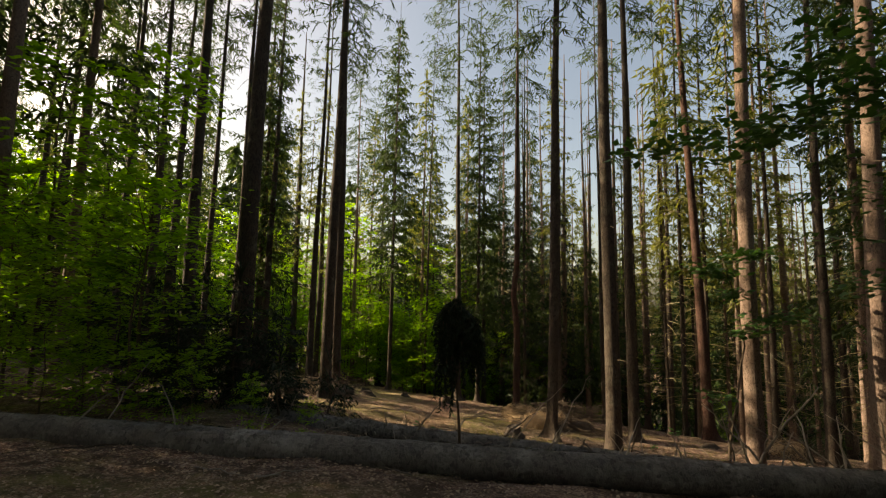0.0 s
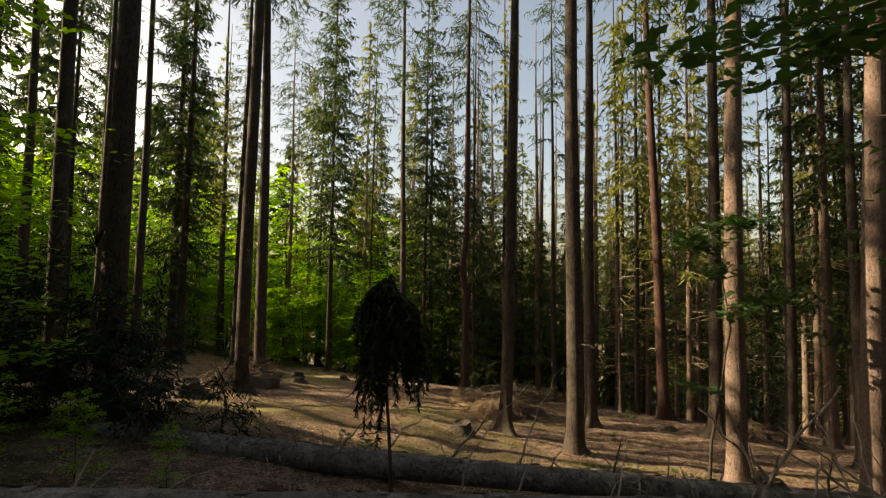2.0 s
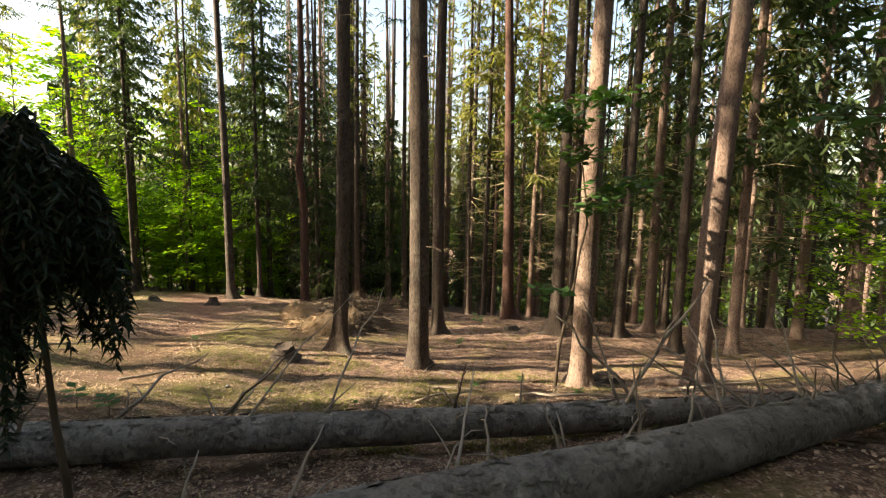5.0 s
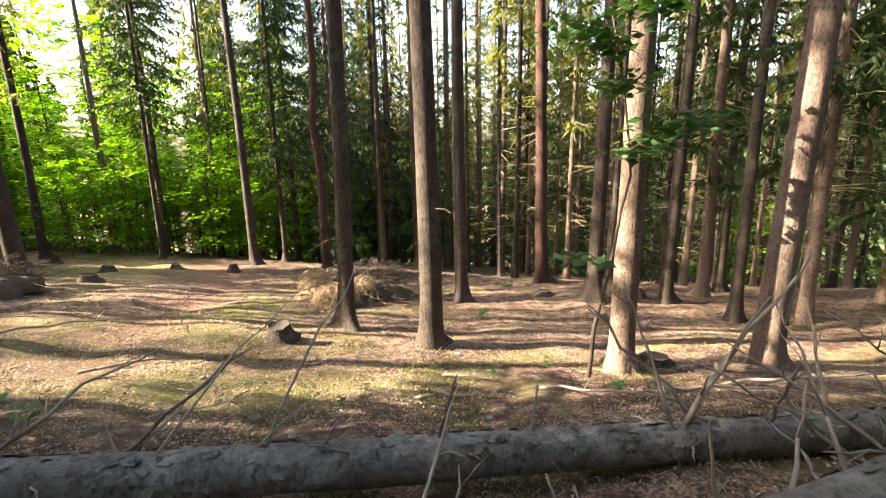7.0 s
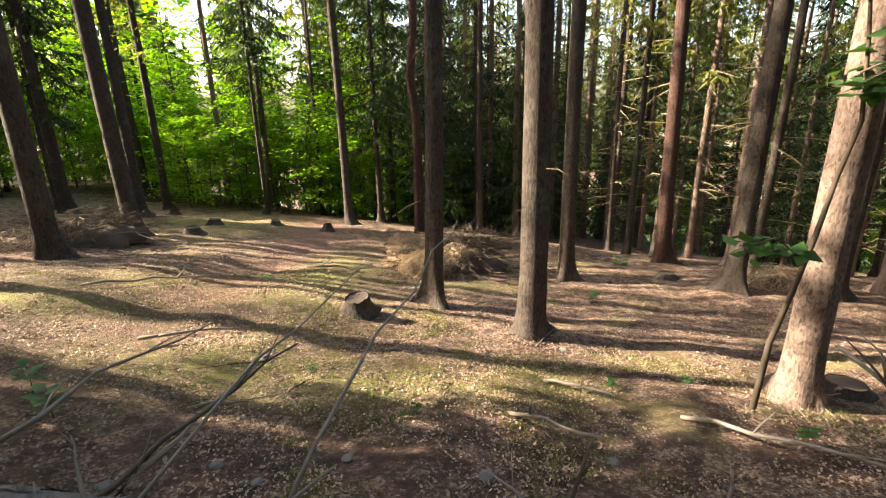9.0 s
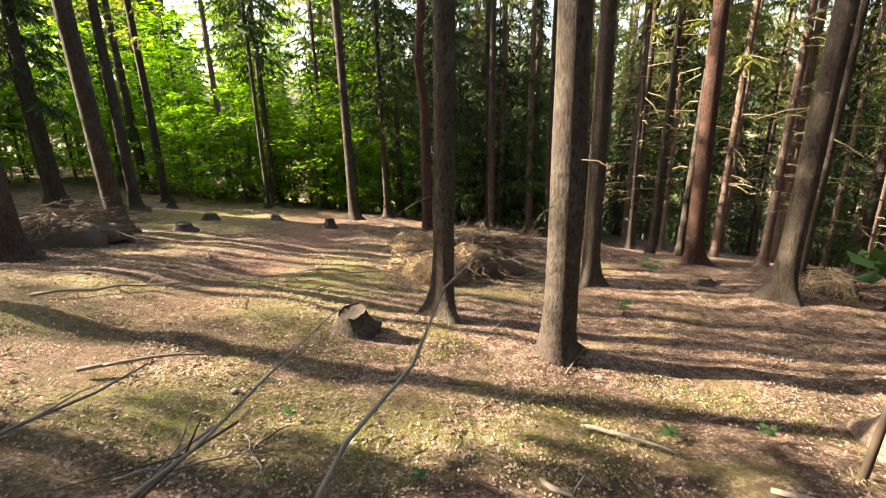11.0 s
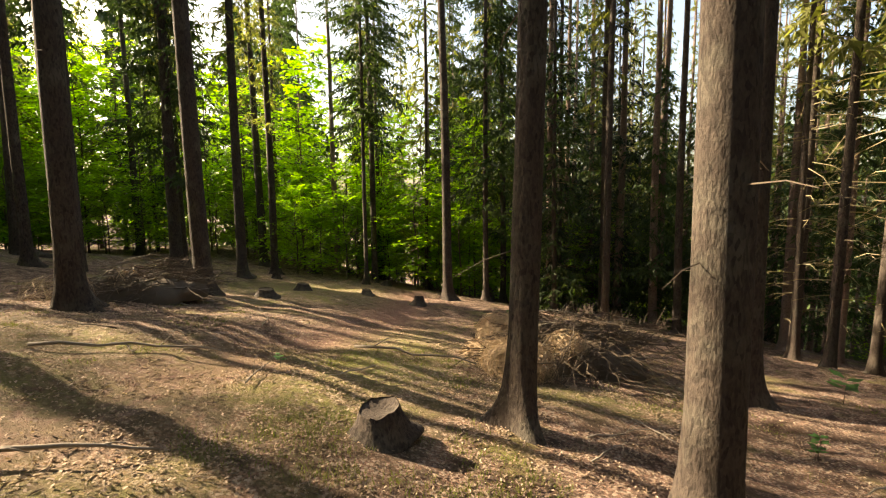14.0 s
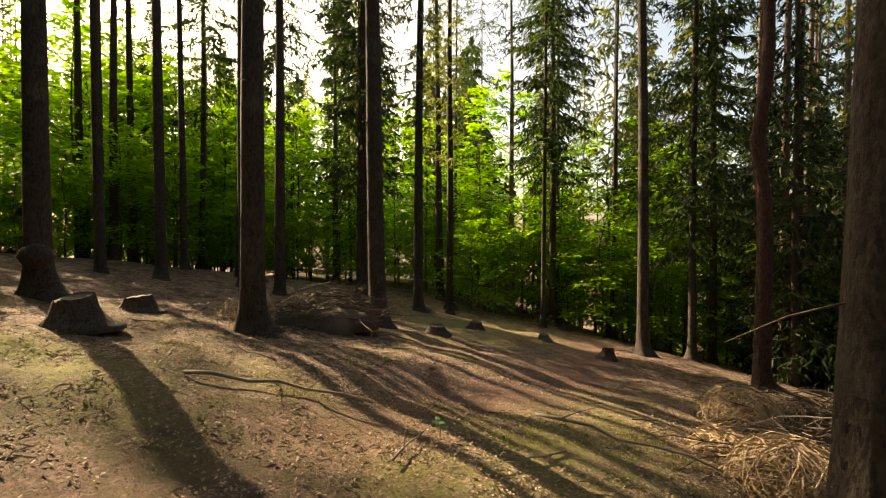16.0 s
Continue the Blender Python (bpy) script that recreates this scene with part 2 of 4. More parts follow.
def joined(*pieces):
    """One mesh of a limb and its forks, each fork grown on to the limb by a small web."""
    vs, fs = list(pieces[0][0]), list(pieces[0][1])
    n = len(vs)
    for v, f in pieces[1:]:
        o = len(vs)
        near = min(range(n), key=lambda i: (vs[i] - v[0]).length_squared)
        vs += list(v)
        fs += [tuple(i + o for i in q) for q in f]
        fs.append((o, o + 1, near))
    return vs, fs


def trunk_mesh(height, d, seed, lean=(0, 0), crook=0.0, sides=20, roots=True, curve_at=4.4):
    rnd = random.Random(seed)
    vs, fs = [], []
    levels = [-0.25, -0.05, 0.04, 0.12, 0.22, 0.36, 0.55, 0.8] + [1.1 + 0.55 * i for i in range(int((height - 1.1) / 0.55))]
    toes = [(rnd.uniform(0, 6.28), rnd.uniform(0.35, 0.95)) for _ in range(5)]
    for k, z in enumerate(levels):
        taper = d / 2 * max(0.08, (1 - 0.9 * max(0, z) / height))
        ox = lean[0] * z + crook * math.exp(-((z - curve_at) / 0.8) ** 2) + 0.05 * d * math.sin(z * 0.6 + seed)
        oy = lean[1] * z + 0.05 * d * math.cos(z * 0.5 + seed * 2)
        for i in range(sides):
            a = 2 * math.pi * i / sides
            r = taper * (1 + 0.05 * noise.noise(Vector((2.5 * math.cos(a) + seed, 2.5 * math.sin(a), z * 1.4))) + 0.03 * noise.noise(Vector((7 * math.cos(a), 7 * math.sin(a) + seed, z * 5))))
            if roots and z < 0.8:
                low = math.exp(-max(0, z + 0.05) / 0.19)
                r += d * low * (0.14 + sum(h * 0.85 * max(0, math.cos(a - t0)) ** 10 for t0, h in toes))
            vs.append((ox + r * math.cos(a), oy + r * math.sin(a), z))
        if k:
            o = (k - 1) * sides
            fs += [(o + i, o + (i + 1) % sides, o + sides + (i + 1) % sides, o + sides + i) for i in range(sides)]
    fs.append(tuple(range(len(vs) - sides, len(vs))))
    return vs, fs


def spruce_crown(seed, low, high, reach, step=0.42, per=5, spray=0.2, wide=0.017, gap=0.15, droop=0.45, blunt=0.75, hang=1.0, ragged=0.3):
    """Boughs with side twigs, each clad in small pointed needle sprays."""
    rnd = random.Random(seed)
    vs, fs, mats = [], [], []
    u = rnd.uniform

    def tri(a, b, c, m):
        o = len(vs)
        vs.extend((a, b, c))
        fs.append((o, o + 1, o + 2))
        mats.append(m)

    z = low
    while z < high:
        f = (z - low) / (high - low)
        for _ in range(per):
            a = u(0, 6.283)
            if rnd.random() < ragged * (1 - f):
                continue
            length = reach * (1 - f) ** blunt * u(0.4, 1.12) + 0.12
            if f < 0.2:
                length *= 0.55 + 2.25 * f
            out = Vector((math.cos(a), math.sin(a), 0))
            side = Vector((-out.y, out.x, 0))
            z0, fall, rise, sway = z + u(-0.2, 0.2), droop * u(0.5, 1.5) * (1 - 0.6 * f), 0.25 * f, u(-0.25, 0.25)

            def at(s):
                return out * (length * s) + side * (sway * length * s * s) + Vector((0, 0, z0 + length * (rise * s - fall * s ** 1.3 + 0.2 * s ** 4)))
            for s0, s1 in ((0, 0.5), (0.45, 1)):
                w = side * (0.016 * (1 - s0))
                tri(at(s0) - w, at(s0) + w, at(s1), 1)
            n = max(2, int(length * 0.85 / gap))
            for k in range(n):
                s = 0.16 + 0.84 * (k + rnd.random()) / n
                b = at(s)
                for sgn in (-1, 1):
                    if rnd.random() < 0.15:
                        continue
                    l = min(length * 0.4, 0.6) * (1.15 - s) * u(0.5, 1.2) + spray * 0.5
                    d = (side * (sgn * u(0.45, 1)) + out * u(0.3, 0.9) + Vector((0, 0, -u(0.0, hang)))).normalized()
                    e = b + d * l
                    q = d.cross(Vector((u(-1, 1), u(-1, 1), u(0.3, 1)))).normalized() * wide
                    tri(b - q, b + q, e, 0)
                    m = max(2, int(l / (spray * 0.42)))
                    for j in range(m):
                        p = b.lerp(e, (j + rnd.random()) / m)
                        g = (d * u(0.2, 0.9) + Vector((u(-1, 1), u(-1, 1), -u(0.0, 1.3 * hang)))).normalized() * (spray * u(0.55, 1.2))
                        q = g.cross(Vector((u(-1, 1), u(-1, 1), u(-1, 1)))).normalized() * wide * u(0.7, 1.25)
                        tri(p - q, p + q, p + g, 0)
        z += step * u(0.7, 1.2)
    for k in range(16):
        a = u(0, 6.28)
        b = Vector((0, 0, high - 0.25 + u(0, 0.6)))
        g = Vector((math.cos(a) * 0.25, math.sin(a) * 0.25, 0.3))
        q = Vector((-math.sin(a), math.cos(a), 0)) * wide
        tri(b - q, b + q, b + g, 0)
    return vs, fs, mats


def dead_twigs(seed, low, high, reach, count):
    rnd = random.Random(seed)
    vs, fs = [], []
    for _ in range(count):
        a, z = rnd.uniform(0, 6.283), rnd.uniform(low, high)
        l = reach * rnd.uniform(0.3, 1.0)
        out = Vector((math.cos(a), math.sin(a), rnd.uniform(-0.35, 0.15)))
        p0 = Vector((0, 0, z)) + out * 0.1
        p2 = p0 + out * l + Vector((0, 0, -0.12 * l))
        p1 = (p0 + p2) / 2 + Vector((rnd.uniform(-.08, .08), rnd.uniform(-.08, .08), 0.06))
        v, f = tube([p0, p1, p2], [0.013, 0.009, 0.004], 3, cap=False)
        o = len(vs)
        vs += v
        fs += [tuple(i + o for i in q) for q in f]
        for _ in range(rnd.randint(1, 4)):
            s = rnd.uniform(0.3, 1)
            b = p0.lerp(p2, s)
            q = b + Vector((rnd.uniform(-1, 1), rnd.uniform(-1, 1), rnd.uniform(-.6, .2))) * 0.22 * l
            v, f = tube([b, q], [0.005, 0.002], 3, cap=False)
            o = len(vs)
            vs += v
            fs += [tuple(i + o for i in r) for r in f]
    return vs, fs


SPRUCE_LABEL = "tall spruce with a bare scaly grey-brown trunk and high needle crown"


def tree(x, y, d, height=24.0, crown=None, lean=(0, 0), mat=None, crook=0.0, name="spruce_tree", label=SPRUCE_LABEL, seed=0, hero=True, bare=9.0, group="stand of tall spruces"):
    base = tagged(new(name), label, "tree", group)
    base.location = (x, y, gz(x, y))
    v, f = trunk_mesh(height, d, seed, lean, crook, 22 if hero else 9, roots=True)
    part("trunk", v, f, mat or BARK, base)
    if crown:
        c = new("crown", crown)
        c.parent = base
        c.location = (lean[0] * height * 0.5, lean[1] * height * 0.5, 0)
        c.rotation_euler = (-lean[1], lean[0], seed * 1.7)
    return base


def crown_data(seed, needles=None, **k):
    v, f, m = spruce_crown(seed, **k)
    me = bpy.data.meshes.new("crown")
    me.from_pydata([tuple(p) for p in v], [], f)
    me.materials.append(needles or NEEDLES)
    me.materials.append(DARKWOOD)
    me.polygons.foreach_set("material_index", m)
    return me


def twig_data(seed, low, high, reach, count):
    v, f = dead_twigs(seed, low, high, reach, count)
    me = bpy.data.meshes.new("deadwood")
    me.from_pydata([tuple(p) for p in v], [], f)
    me.materials.append(DEADNEEDLES)
    return me


HIGH = [crown_data(11 + i, low=10.3 + 0.8 * i, high=24.5, reach=2.6, gap=0.15, spray=0.23, wide=0.022, per=3, step=0.46, ragged=0.35) for i in range(3)]
FULL = [crown_data(31 + i, low=3.2 + 1.5 * i, high=18.0 + i, reach=2.2, gap=0.14, spray=0.23, wide=0.035, per=5, droop=0.55, ragged=0.35) for i in range(3)]
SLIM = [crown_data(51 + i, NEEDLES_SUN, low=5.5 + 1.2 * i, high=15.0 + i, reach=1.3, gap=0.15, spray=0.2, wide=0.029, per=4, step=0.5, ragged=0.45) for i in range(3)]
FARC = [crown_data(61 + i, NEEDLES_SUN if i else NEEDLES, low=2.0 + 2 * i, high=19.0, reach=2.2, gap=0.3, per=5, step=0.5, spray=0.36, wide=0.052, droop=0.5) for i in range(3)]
CHEAP = [crown_data(68 + i, low=2.0 + 2 * i, high=19.0, reach=2.6, gap=0.6, per=4, step=0.8, spray=0.9, wide=0.16, droop=0.5) for i in range(2)]
# one of the two is coloured near black for the shade between trees
SKIRT = [crown_data(65 + i, NEEDLES_SHADE if i else NEEDLES, low=0.4, high=9.0 + 2 * i, reach=1.9, gap=0.2, per=6, step=0.4, spray=0.26, wide=0.028, ragged=0.1) for i in range(2)]
TWIGS_MANY = [twig_data(81 + i, 0.8, 11.0, 1.3, 60) for i in range(2)]
BOUGHS = []
for i in range(7):
    v, f = dead_twigs(200 + i, 0, 0.02, 1.3, 1)
    me = bpy.data.meshes.new("dead_branch")
    a = math.atan2(v[0].y, v[0].x)
    me.from_pydata([tuple(Matrix.Rotation(-a, 3, "Z") @ p) for p in v], [], f)
    me.materials.append(DARKWOOD)
    BOUGHS.append(me)


def boughs_on(base, d, count, seed):
    """Dead branch stubs up the bare trunk, each a part."""
    r = random.Random(seed)
    for _ in range(count):
        o = new("dead_branch", r.choice(BOUGHS))
        o.parent = base
        s = r.uniform(0.15, 0.6) if r.random() < 0.92 else r.uniform(0.5, 0.75)
        a = r.uniform(0, 6.283)
        o.location, o.rotation_euler, o.scale = ((d * 0.5 - 0.1) * math.cos(a), (d * 0.5 - 0.1) * math.sin(a), r.uniform(1.4, 8.0) ** 1.0), (0, 0, a), (s, s, s)


# x, y, trunk width, lean x, lean y
STAND = [
    (2.65, 11.57, 0.25, 0.021, 0.016), (3.71, 10.59, 0.33, -0.006, 0.001), (5.34, 13.60, 0.28, 0, 0),
    (-2.97, 13.02, 0.31, 0.007, 0.009), (-3.38, 16.27, 0.34, -0.011, -0.02), (0.84, 21.25, 0.28, -0.013, 0),
    (7.99, 12.55, 0.31, 0.004, -0.004), (-3.74, 9.37, 0.36, 0.01, 0), (-6.19, 12.04, 0.33, -0.01, 0.0),
]
for i, (x, y, d, lx, ly) in enumerate(STAND):
    t = tree(x, y, d, 24, HIGH[i % 3], (lx, ly), seed=i)
    boughs_on(t, d, 16, i)
burl_v, burl_f = tube([(0.0, 0, 0), (0.02, 0, 0.06), (0.03, 0, 0.16), (0.02, 0, 0.28), (0, 0, 0.34)], [0.05, 0.16, 0.2, 0.15, 0.05], 14, 5, 0.3)
burl = part("burl", [Vector(p) + Vector((0.1, -0.08, 0.42)) for p in burl_v], burl_f, BARK, t, "rounded bark burl")
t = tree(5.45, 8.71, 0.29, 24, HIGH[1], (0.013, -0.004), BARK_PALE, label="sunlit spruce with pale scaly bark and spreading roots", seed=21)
boughs_on(t, 0.36, 14, 60)
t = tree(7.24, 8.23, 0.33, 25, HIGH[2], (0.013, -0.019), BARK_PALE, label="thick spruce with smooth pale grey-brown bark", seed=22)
boughs_on(t, 0.45, 14, 61)
t = tree(8.36, 15.27, 0.33, 24, HIGH[0], (-0.023, 0.022), BARK_RED, name="pine_tree", label="tall straight pine with reddish-brown bark", seed=23, group="pines")
t = tree(3.01, 18.88, 0.28, 20, HIGH[1], (0, 0), BARK_RED, crook=-0.14, name="pine_tree", label="crooked pine with reddish flaking bark", seed=24, group="pines")

# thinner trees further back
BACK = [
    (1.84, 23.23, 0.2), (-2.45, 23.94, 0.16), (-2.6, 25.6, 0.26), (-6.18, 24.44, 0.29), (5.69, 23.72, 0.30), (5.3, 21.5, 0.24), (7.44, 21.99, 0.24),
    (-9.6, 14.4, 0.22), (-9.3, 15.6, 0.27), (-10.8, 19.0, 0.34), (-12.1, 21.7, 0.24), (-5.7, 21.4, 0.32), (-8.3, 27.5, 0.38), (-10.3, 32.8, 0.24),
    (-14, 27, 0.32), (-0.8, 27.0, 0.16), (2.4, 26.0, 0.24), (9.5, 12.1, 0.27), (9.65, 10.6, 0.22), (13.6, 16.4, 0.24), (11.9, 12.8, 0.21),
    (-7.4, 17.5, 0.28), (4.4, 25.2, 0.22), (-3.9, 31.0, 0.26), (-7.6, 21.0, 0.36), (-8.2, 21.7, 0.3), (-8.3, 17.07, 0.24), (-8.31, 22.34, 0.24), (9.54, 20.11, 0.24),
    (-12.6, 15.8, 0.24), (-13.5, 16.6, 0.26), (-11.9, 17.8, 0.22), (-15.5, 18.2, 0.28), (-16.8, 17.2, 0.3), (-14.6, 20.2, 0.24),
]
for i, (x, y, d) in enumerate(BACK):
    t = tree(x, y, d, 21, (FULL + SLIM + HIGH)[i % 8] if y > 20 else HIGH[i % 3], (0.01 * math.sin(i * 3), 0.01 * math.cos(i * 5)), seed=40 + i, hero=False)
    if i % 2 == 0:
        boughs_on(t, d, 10, 70 + i)

# the woods beyond, thick on the falling slope
FAR_TRUNK = []
for i in range(4):
    v, f = trunk_mesh(20, 0.19 + 0.04 * i, 90 + i, (0.006 * (i - 1.5), 0.004), 0, 7)
    me = bpy.data.meshes.new("trunk")
    me.from_pydata(v, [], f)
    # pale bark on three of four stands in for sun on far trunks
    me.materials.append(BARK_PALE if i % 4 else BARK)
    me.polygons.foreach_set("use_smooth", [True] * len(me.polygons))
    FAR_TRUNK.append(me)


def far_tree(x, y, crown, trunk, turn, size, twig=None):
    base = tagged(new("spruce_tree"), "slender spruce with dead lower branches further off in the wood", "tree", "far spruces")
    base.location, base.rotation_euler, base.scale = (x, y, gz(x, y)), (0, 0, turn), (size, size, size)
    for n, data in (("trunk", trunk), ("crown", crown), ("deadwood", twig)):
        if data:
            o = new(n, data)
            o.parent = base
            if n == "deadwood":
                tagged(o, kind="stuff")


rnd = random.Random(5)
placed = [(x, y) for x, y, *_ in STAND + BACK] + [(5.45, 8.71), (7.24, 8.23), (8.36, 15.27), (3.01, 18.88)]


def in_sun_lane(x, y):
    """The thinned wood towards the sun, through which it reaches the clearing."""
    dx, dy = x - 2.0, y - 10.0
    return -0.947 * dx + 0.32 * dy > 13 and -4.5 < 0.32 * dx + 0.947 * dy < 13


def scatter(count, area, apart, crowns, size, twig_share, anywhere=False):
    made = 0
    for _ in range(count * 40):
        if made == count:
            break
        x, y = area(rnd)
        if in_sun_lane(x, y) and not anywhere:
            continue
        if any((x - a) ** 2 + (y - b) ** 2 < apart ** 2 for a, b in placed):
            continue
        placed.append((x, y))
        made += 1
        far_tree(x, y, rnd.choice(crowns), rnd.choice(FAR_TRUNK), rnd.uniform(0, 6.28), rnd.uniform(*size), rnd.choice(TWIGS_MANY) if rnd.random() < twig_share else None)


scatter(100, lambda r: (r.uniform(8.5, 26), r.uniform(10, 36)), 1.15, FULL[:1] + SLIM + SLIM + FARC[2:], (0.75, 1.05), 0.9)
scatter(20, lambda r: (r.uniform(3, 12), r.uniform(22, 30)), 1.2, SKIRT, (0.7, 1.1), 0.3)
scatter(15, lambda r: (r.uniform(11, 24), r.uniform(16, 34)), 1.1, SKIRT, (0.5, 0.95), 0.4)
scatter(16, lambda r: (r.uniform(-3, 12), r.uniform(27, 42)), 2.0, FULL + FARC, (0.8, 1.1), 0.5)
scatter(12, lambda r: (r.uniform(-22, -4), r.uniform(27, 46)), 2.5, FARC + HIGH, (0.9, 1.1), 0.3)
scatter(10, lambda r: (r.uniform(-24, -11), r.uniform(9, 27)), 2.8, HIGH, (0.9, 1.1), 0.3)
scatter(24, lambda r: (r.uniform(11, 26), r.uniform(-4, 11)), 1.8, SLIM + FARC + CHEAP, (0.85, 1.1), 0.6)
# unseen wood behind the start, added for its effect on the light
scatter(36, lambda r: (r.uniform(-20, 20), r.uniform(-22, -3)), 2.2, CHEAP, (0.9, 1.1), 0.3)
scatter(9, lambda r: (r.uniform(-22, -8), r.uniform(-3, 9)), 3.0, HIGH, (0.9, 1.1), 0.3)


# spruces added out of view to shade the start of the walk
for x, y, k in ((-8.2, 5.4, 0), (-10.2, 3.4, 1), (-12.2, 6.8, 2), (-7.4, 2.4, 1), (-10.8, 8.3, 0), (-13.0, 4.2, 0), (-6.4, 0.2, 2), (-10.6, 9.6, 0), (-9.2, 8.5, 1), (-12.6, 10.3, 0), (-14.5, 7.5, 0), (-15.5, 9.8, 1)):
    placed.append((x, y))
    far_tree(x, y, FULL[k], FAR_TRUNK[k], x, 0.95, TWIGS_MANY[k % 2])
# two with boughs hanging lower, added also to shade the foreground
for x, y, k in ((-8.4, 11.0, 1), (-11.5, 11.4, 2)):
    placed.append((x, y))
    far_tree(x, y, FULL[k], FAR_TRUNK[k], y, 1.15, TWIGS_MANY[k % 2])
# tall ones added towards the sun to dapple it
for x, y, k in ((-24.0, 13.0, 1), (-18.5, 23.0, 2), (-27.0, 17.5, 0), (-23.5, 24.0, 1)):
    placed.append((x, y))
    far_tree(x, y, HIGH[k], FAR_TRUNK[k], x, 1.0, None)
# denser ones added out of view so their shade lies over the fallen logs
for x, y, k in ((-12.0, 7.8, 2), (-16.5, 9.0, 2)):
    placed.append((x, y))
    far_tree(x, y, FULL[k], FAR_TRUNK[k], x, 1.0, None)
# low young spruces that close the wood towards the sun
made = 0
while made < 42:
    s, p = rnd.uniform(25, 39), rnd.uniform(-7, 15)
    x, y = 2.0 - 0.947 * s + 0.32 * p, 10.0 + 0.32 * s + 0.947 * p
    if any((x - a) ** 2 + (y - b) ** 2 < 1.9 for a, b in placed):
        continue
    placed.append((x, y))
    made += 1
    far_tree(x, y, rnd.choice(FULL[:2] + SKIRT + FARC), rnd.choice(FAR_TRUNK), s, rnd.uniform(0.8, 1.0) * 0.53 * s / 20, None)


# unseen crowns added beside and behind the start to cut the skylight
scatter(12, lambda r: (r.choice((-1, 1)) * r.uniform(3.5, 11), r.uniform(-3.5, 2.2)), 1.8, CHEAP, (0.9, 1.1), 0.2)


def distant_woods():
    """The farthest trees, too far to tell apart."""
    kinds = []
    for i in range(3):
        v, f, m = spruce_crown(160 + i, low=0.3, high=19.0, reach=2.6, gap=0.8, per=4, step=0.9, spray=0.9, wide=0.2, droop=0.5)
        kinds.append((np.array([tuple(p) for p in v]), np.array(f), np.array(m)))
    r = random.Random(8)
    vs, fs, ms, off = [], [], [], 0
    for k in range(420):
        a = r.uniform(-2.6, 2.6)
        q = r.uniform(44, 95)
        x, y = 2 + q * math.sin(a), 10 + q * math.cos(a)
        if in_sun_lane(x, y) and q < 52:
            continue
        v, f, m = kinds[k % 3]
        s, t = r.uniform(1.0, 1.45), r.uniform(0, 6.28)
        c0, s0 = math.cos(t) * s, math.sin(t) * s
        vs.append(np.stack([x + v[:, 0] * c0 - v[:, 1] * s0, y + v[:, 0] * s0 + v[:, 1] * c0, gz(x, y) + v[:, 2] * s], 1))
        fs.append(f + off)
        ms.append(m)
        off += len(v)
    o = part("far_woods", np.concatenate(vs), np.concatenate(fs).tolist(), [NEEDLES, DARKWOOD], smooth=False, mats=np.concatenate(ms))
    tagged(o, "distant spruce wood closing the view all round", "woods", kind="stuff")


distant_woods()


# ---- fallen logs ----
def log(points, radii, label, seed):
    base = tagged(new("fallen_log"), label, "fallen log", "fallen logs")
    pts = []
    for a, b, ra, rb in zip(points, points[1:], radii, radii[1:]):
        for k in range(14):
            s = k / 14
            pts.append((Vector(a).lerp(Vector(b), s), ra + (rb - ra) * s))
    v, f = tube([p for p, _ in pts], [r for _, r in pts], 20, seed, 0.10)
    part("trunk", v, f, BARK_GREY, base)
    r = random.Random(seed)
    vs, fs = [], []
    for _ in range(900):
        k = r.uniform(0, len(pts) - 1.01)
        i = int(k)
        axis = (pts[i + 1][0] - pts[i][0]).normalized()
        c, rad = pts[i][0].lerp(pts[i + 1][0], k - i), pts[i][1]
        a = r.uniform(-0.4, 3.54)
        side = axis.cross(Vector((0, 0, 1))).normalized()
        n = side * math.cos(a) + side.cross(axis) * math.sin(a)
        w = axis.cross(n)
        s = r.uniform(0.015, 0.045)
        p = c + n * (rad * 1.03)
        o = len(vs)
        vs += [p + axis * (s * u * r.uniform(0.7, 1.5)) + w * (s * v0 * r.uniform(0.6, 1.1)) + n * r.uniform(-0.004, 0.012) for u, v0 in ((-1, -0.6), (1, -0.8), (1.3, 0.2), (0.6, 0.9), (-0.9, 0.7))]
        fs.append((o, o + 1, o + 2, o + 3, o + 4))
    tagged(part("flaking_bark", vs, fs, BARK_GREY, base, "lifting flakes of grey bark", False), kind="stuff")
    return base


log_a = log([(-3.2, 8.0, 0.12), (0, 7.3, -0.03), (5, 6.2, -0.19), (8.5, 5.5, -0.33)], [0.145, 0.135, 0.115, 0.09], "fallen grey spruce log with flaking bark and dead branch stubs", 3)
log_b = log([(-5.5, 5.6, 0.5), (-2, 5.6, 0.33), (3, 5.5, 0.12), (8, 5.6, -0.05)], [0.17, 0.175, 0.17, 0.14], "thick fallen log lying across the slope", 8)


# ---- dead branches on the logs and lying about ----
def bent(a, b, sag, rnd, n=6, wob=0.03):
    a, b = Vector(a), Vector(b)
    pts = []
    for k in range(n + 1):
        s = k / n
        p = a.lerp(b, s) + Vector((0, 0, sag * 4 * s * (1 - s)))
        if 0 < k < n:
            p += Vector((rnd.uniform(-wob, wob), rnd.uniform(-wob, wob), rnd.uniform(-wob, wob)))
        pts.append(p)
    return pts


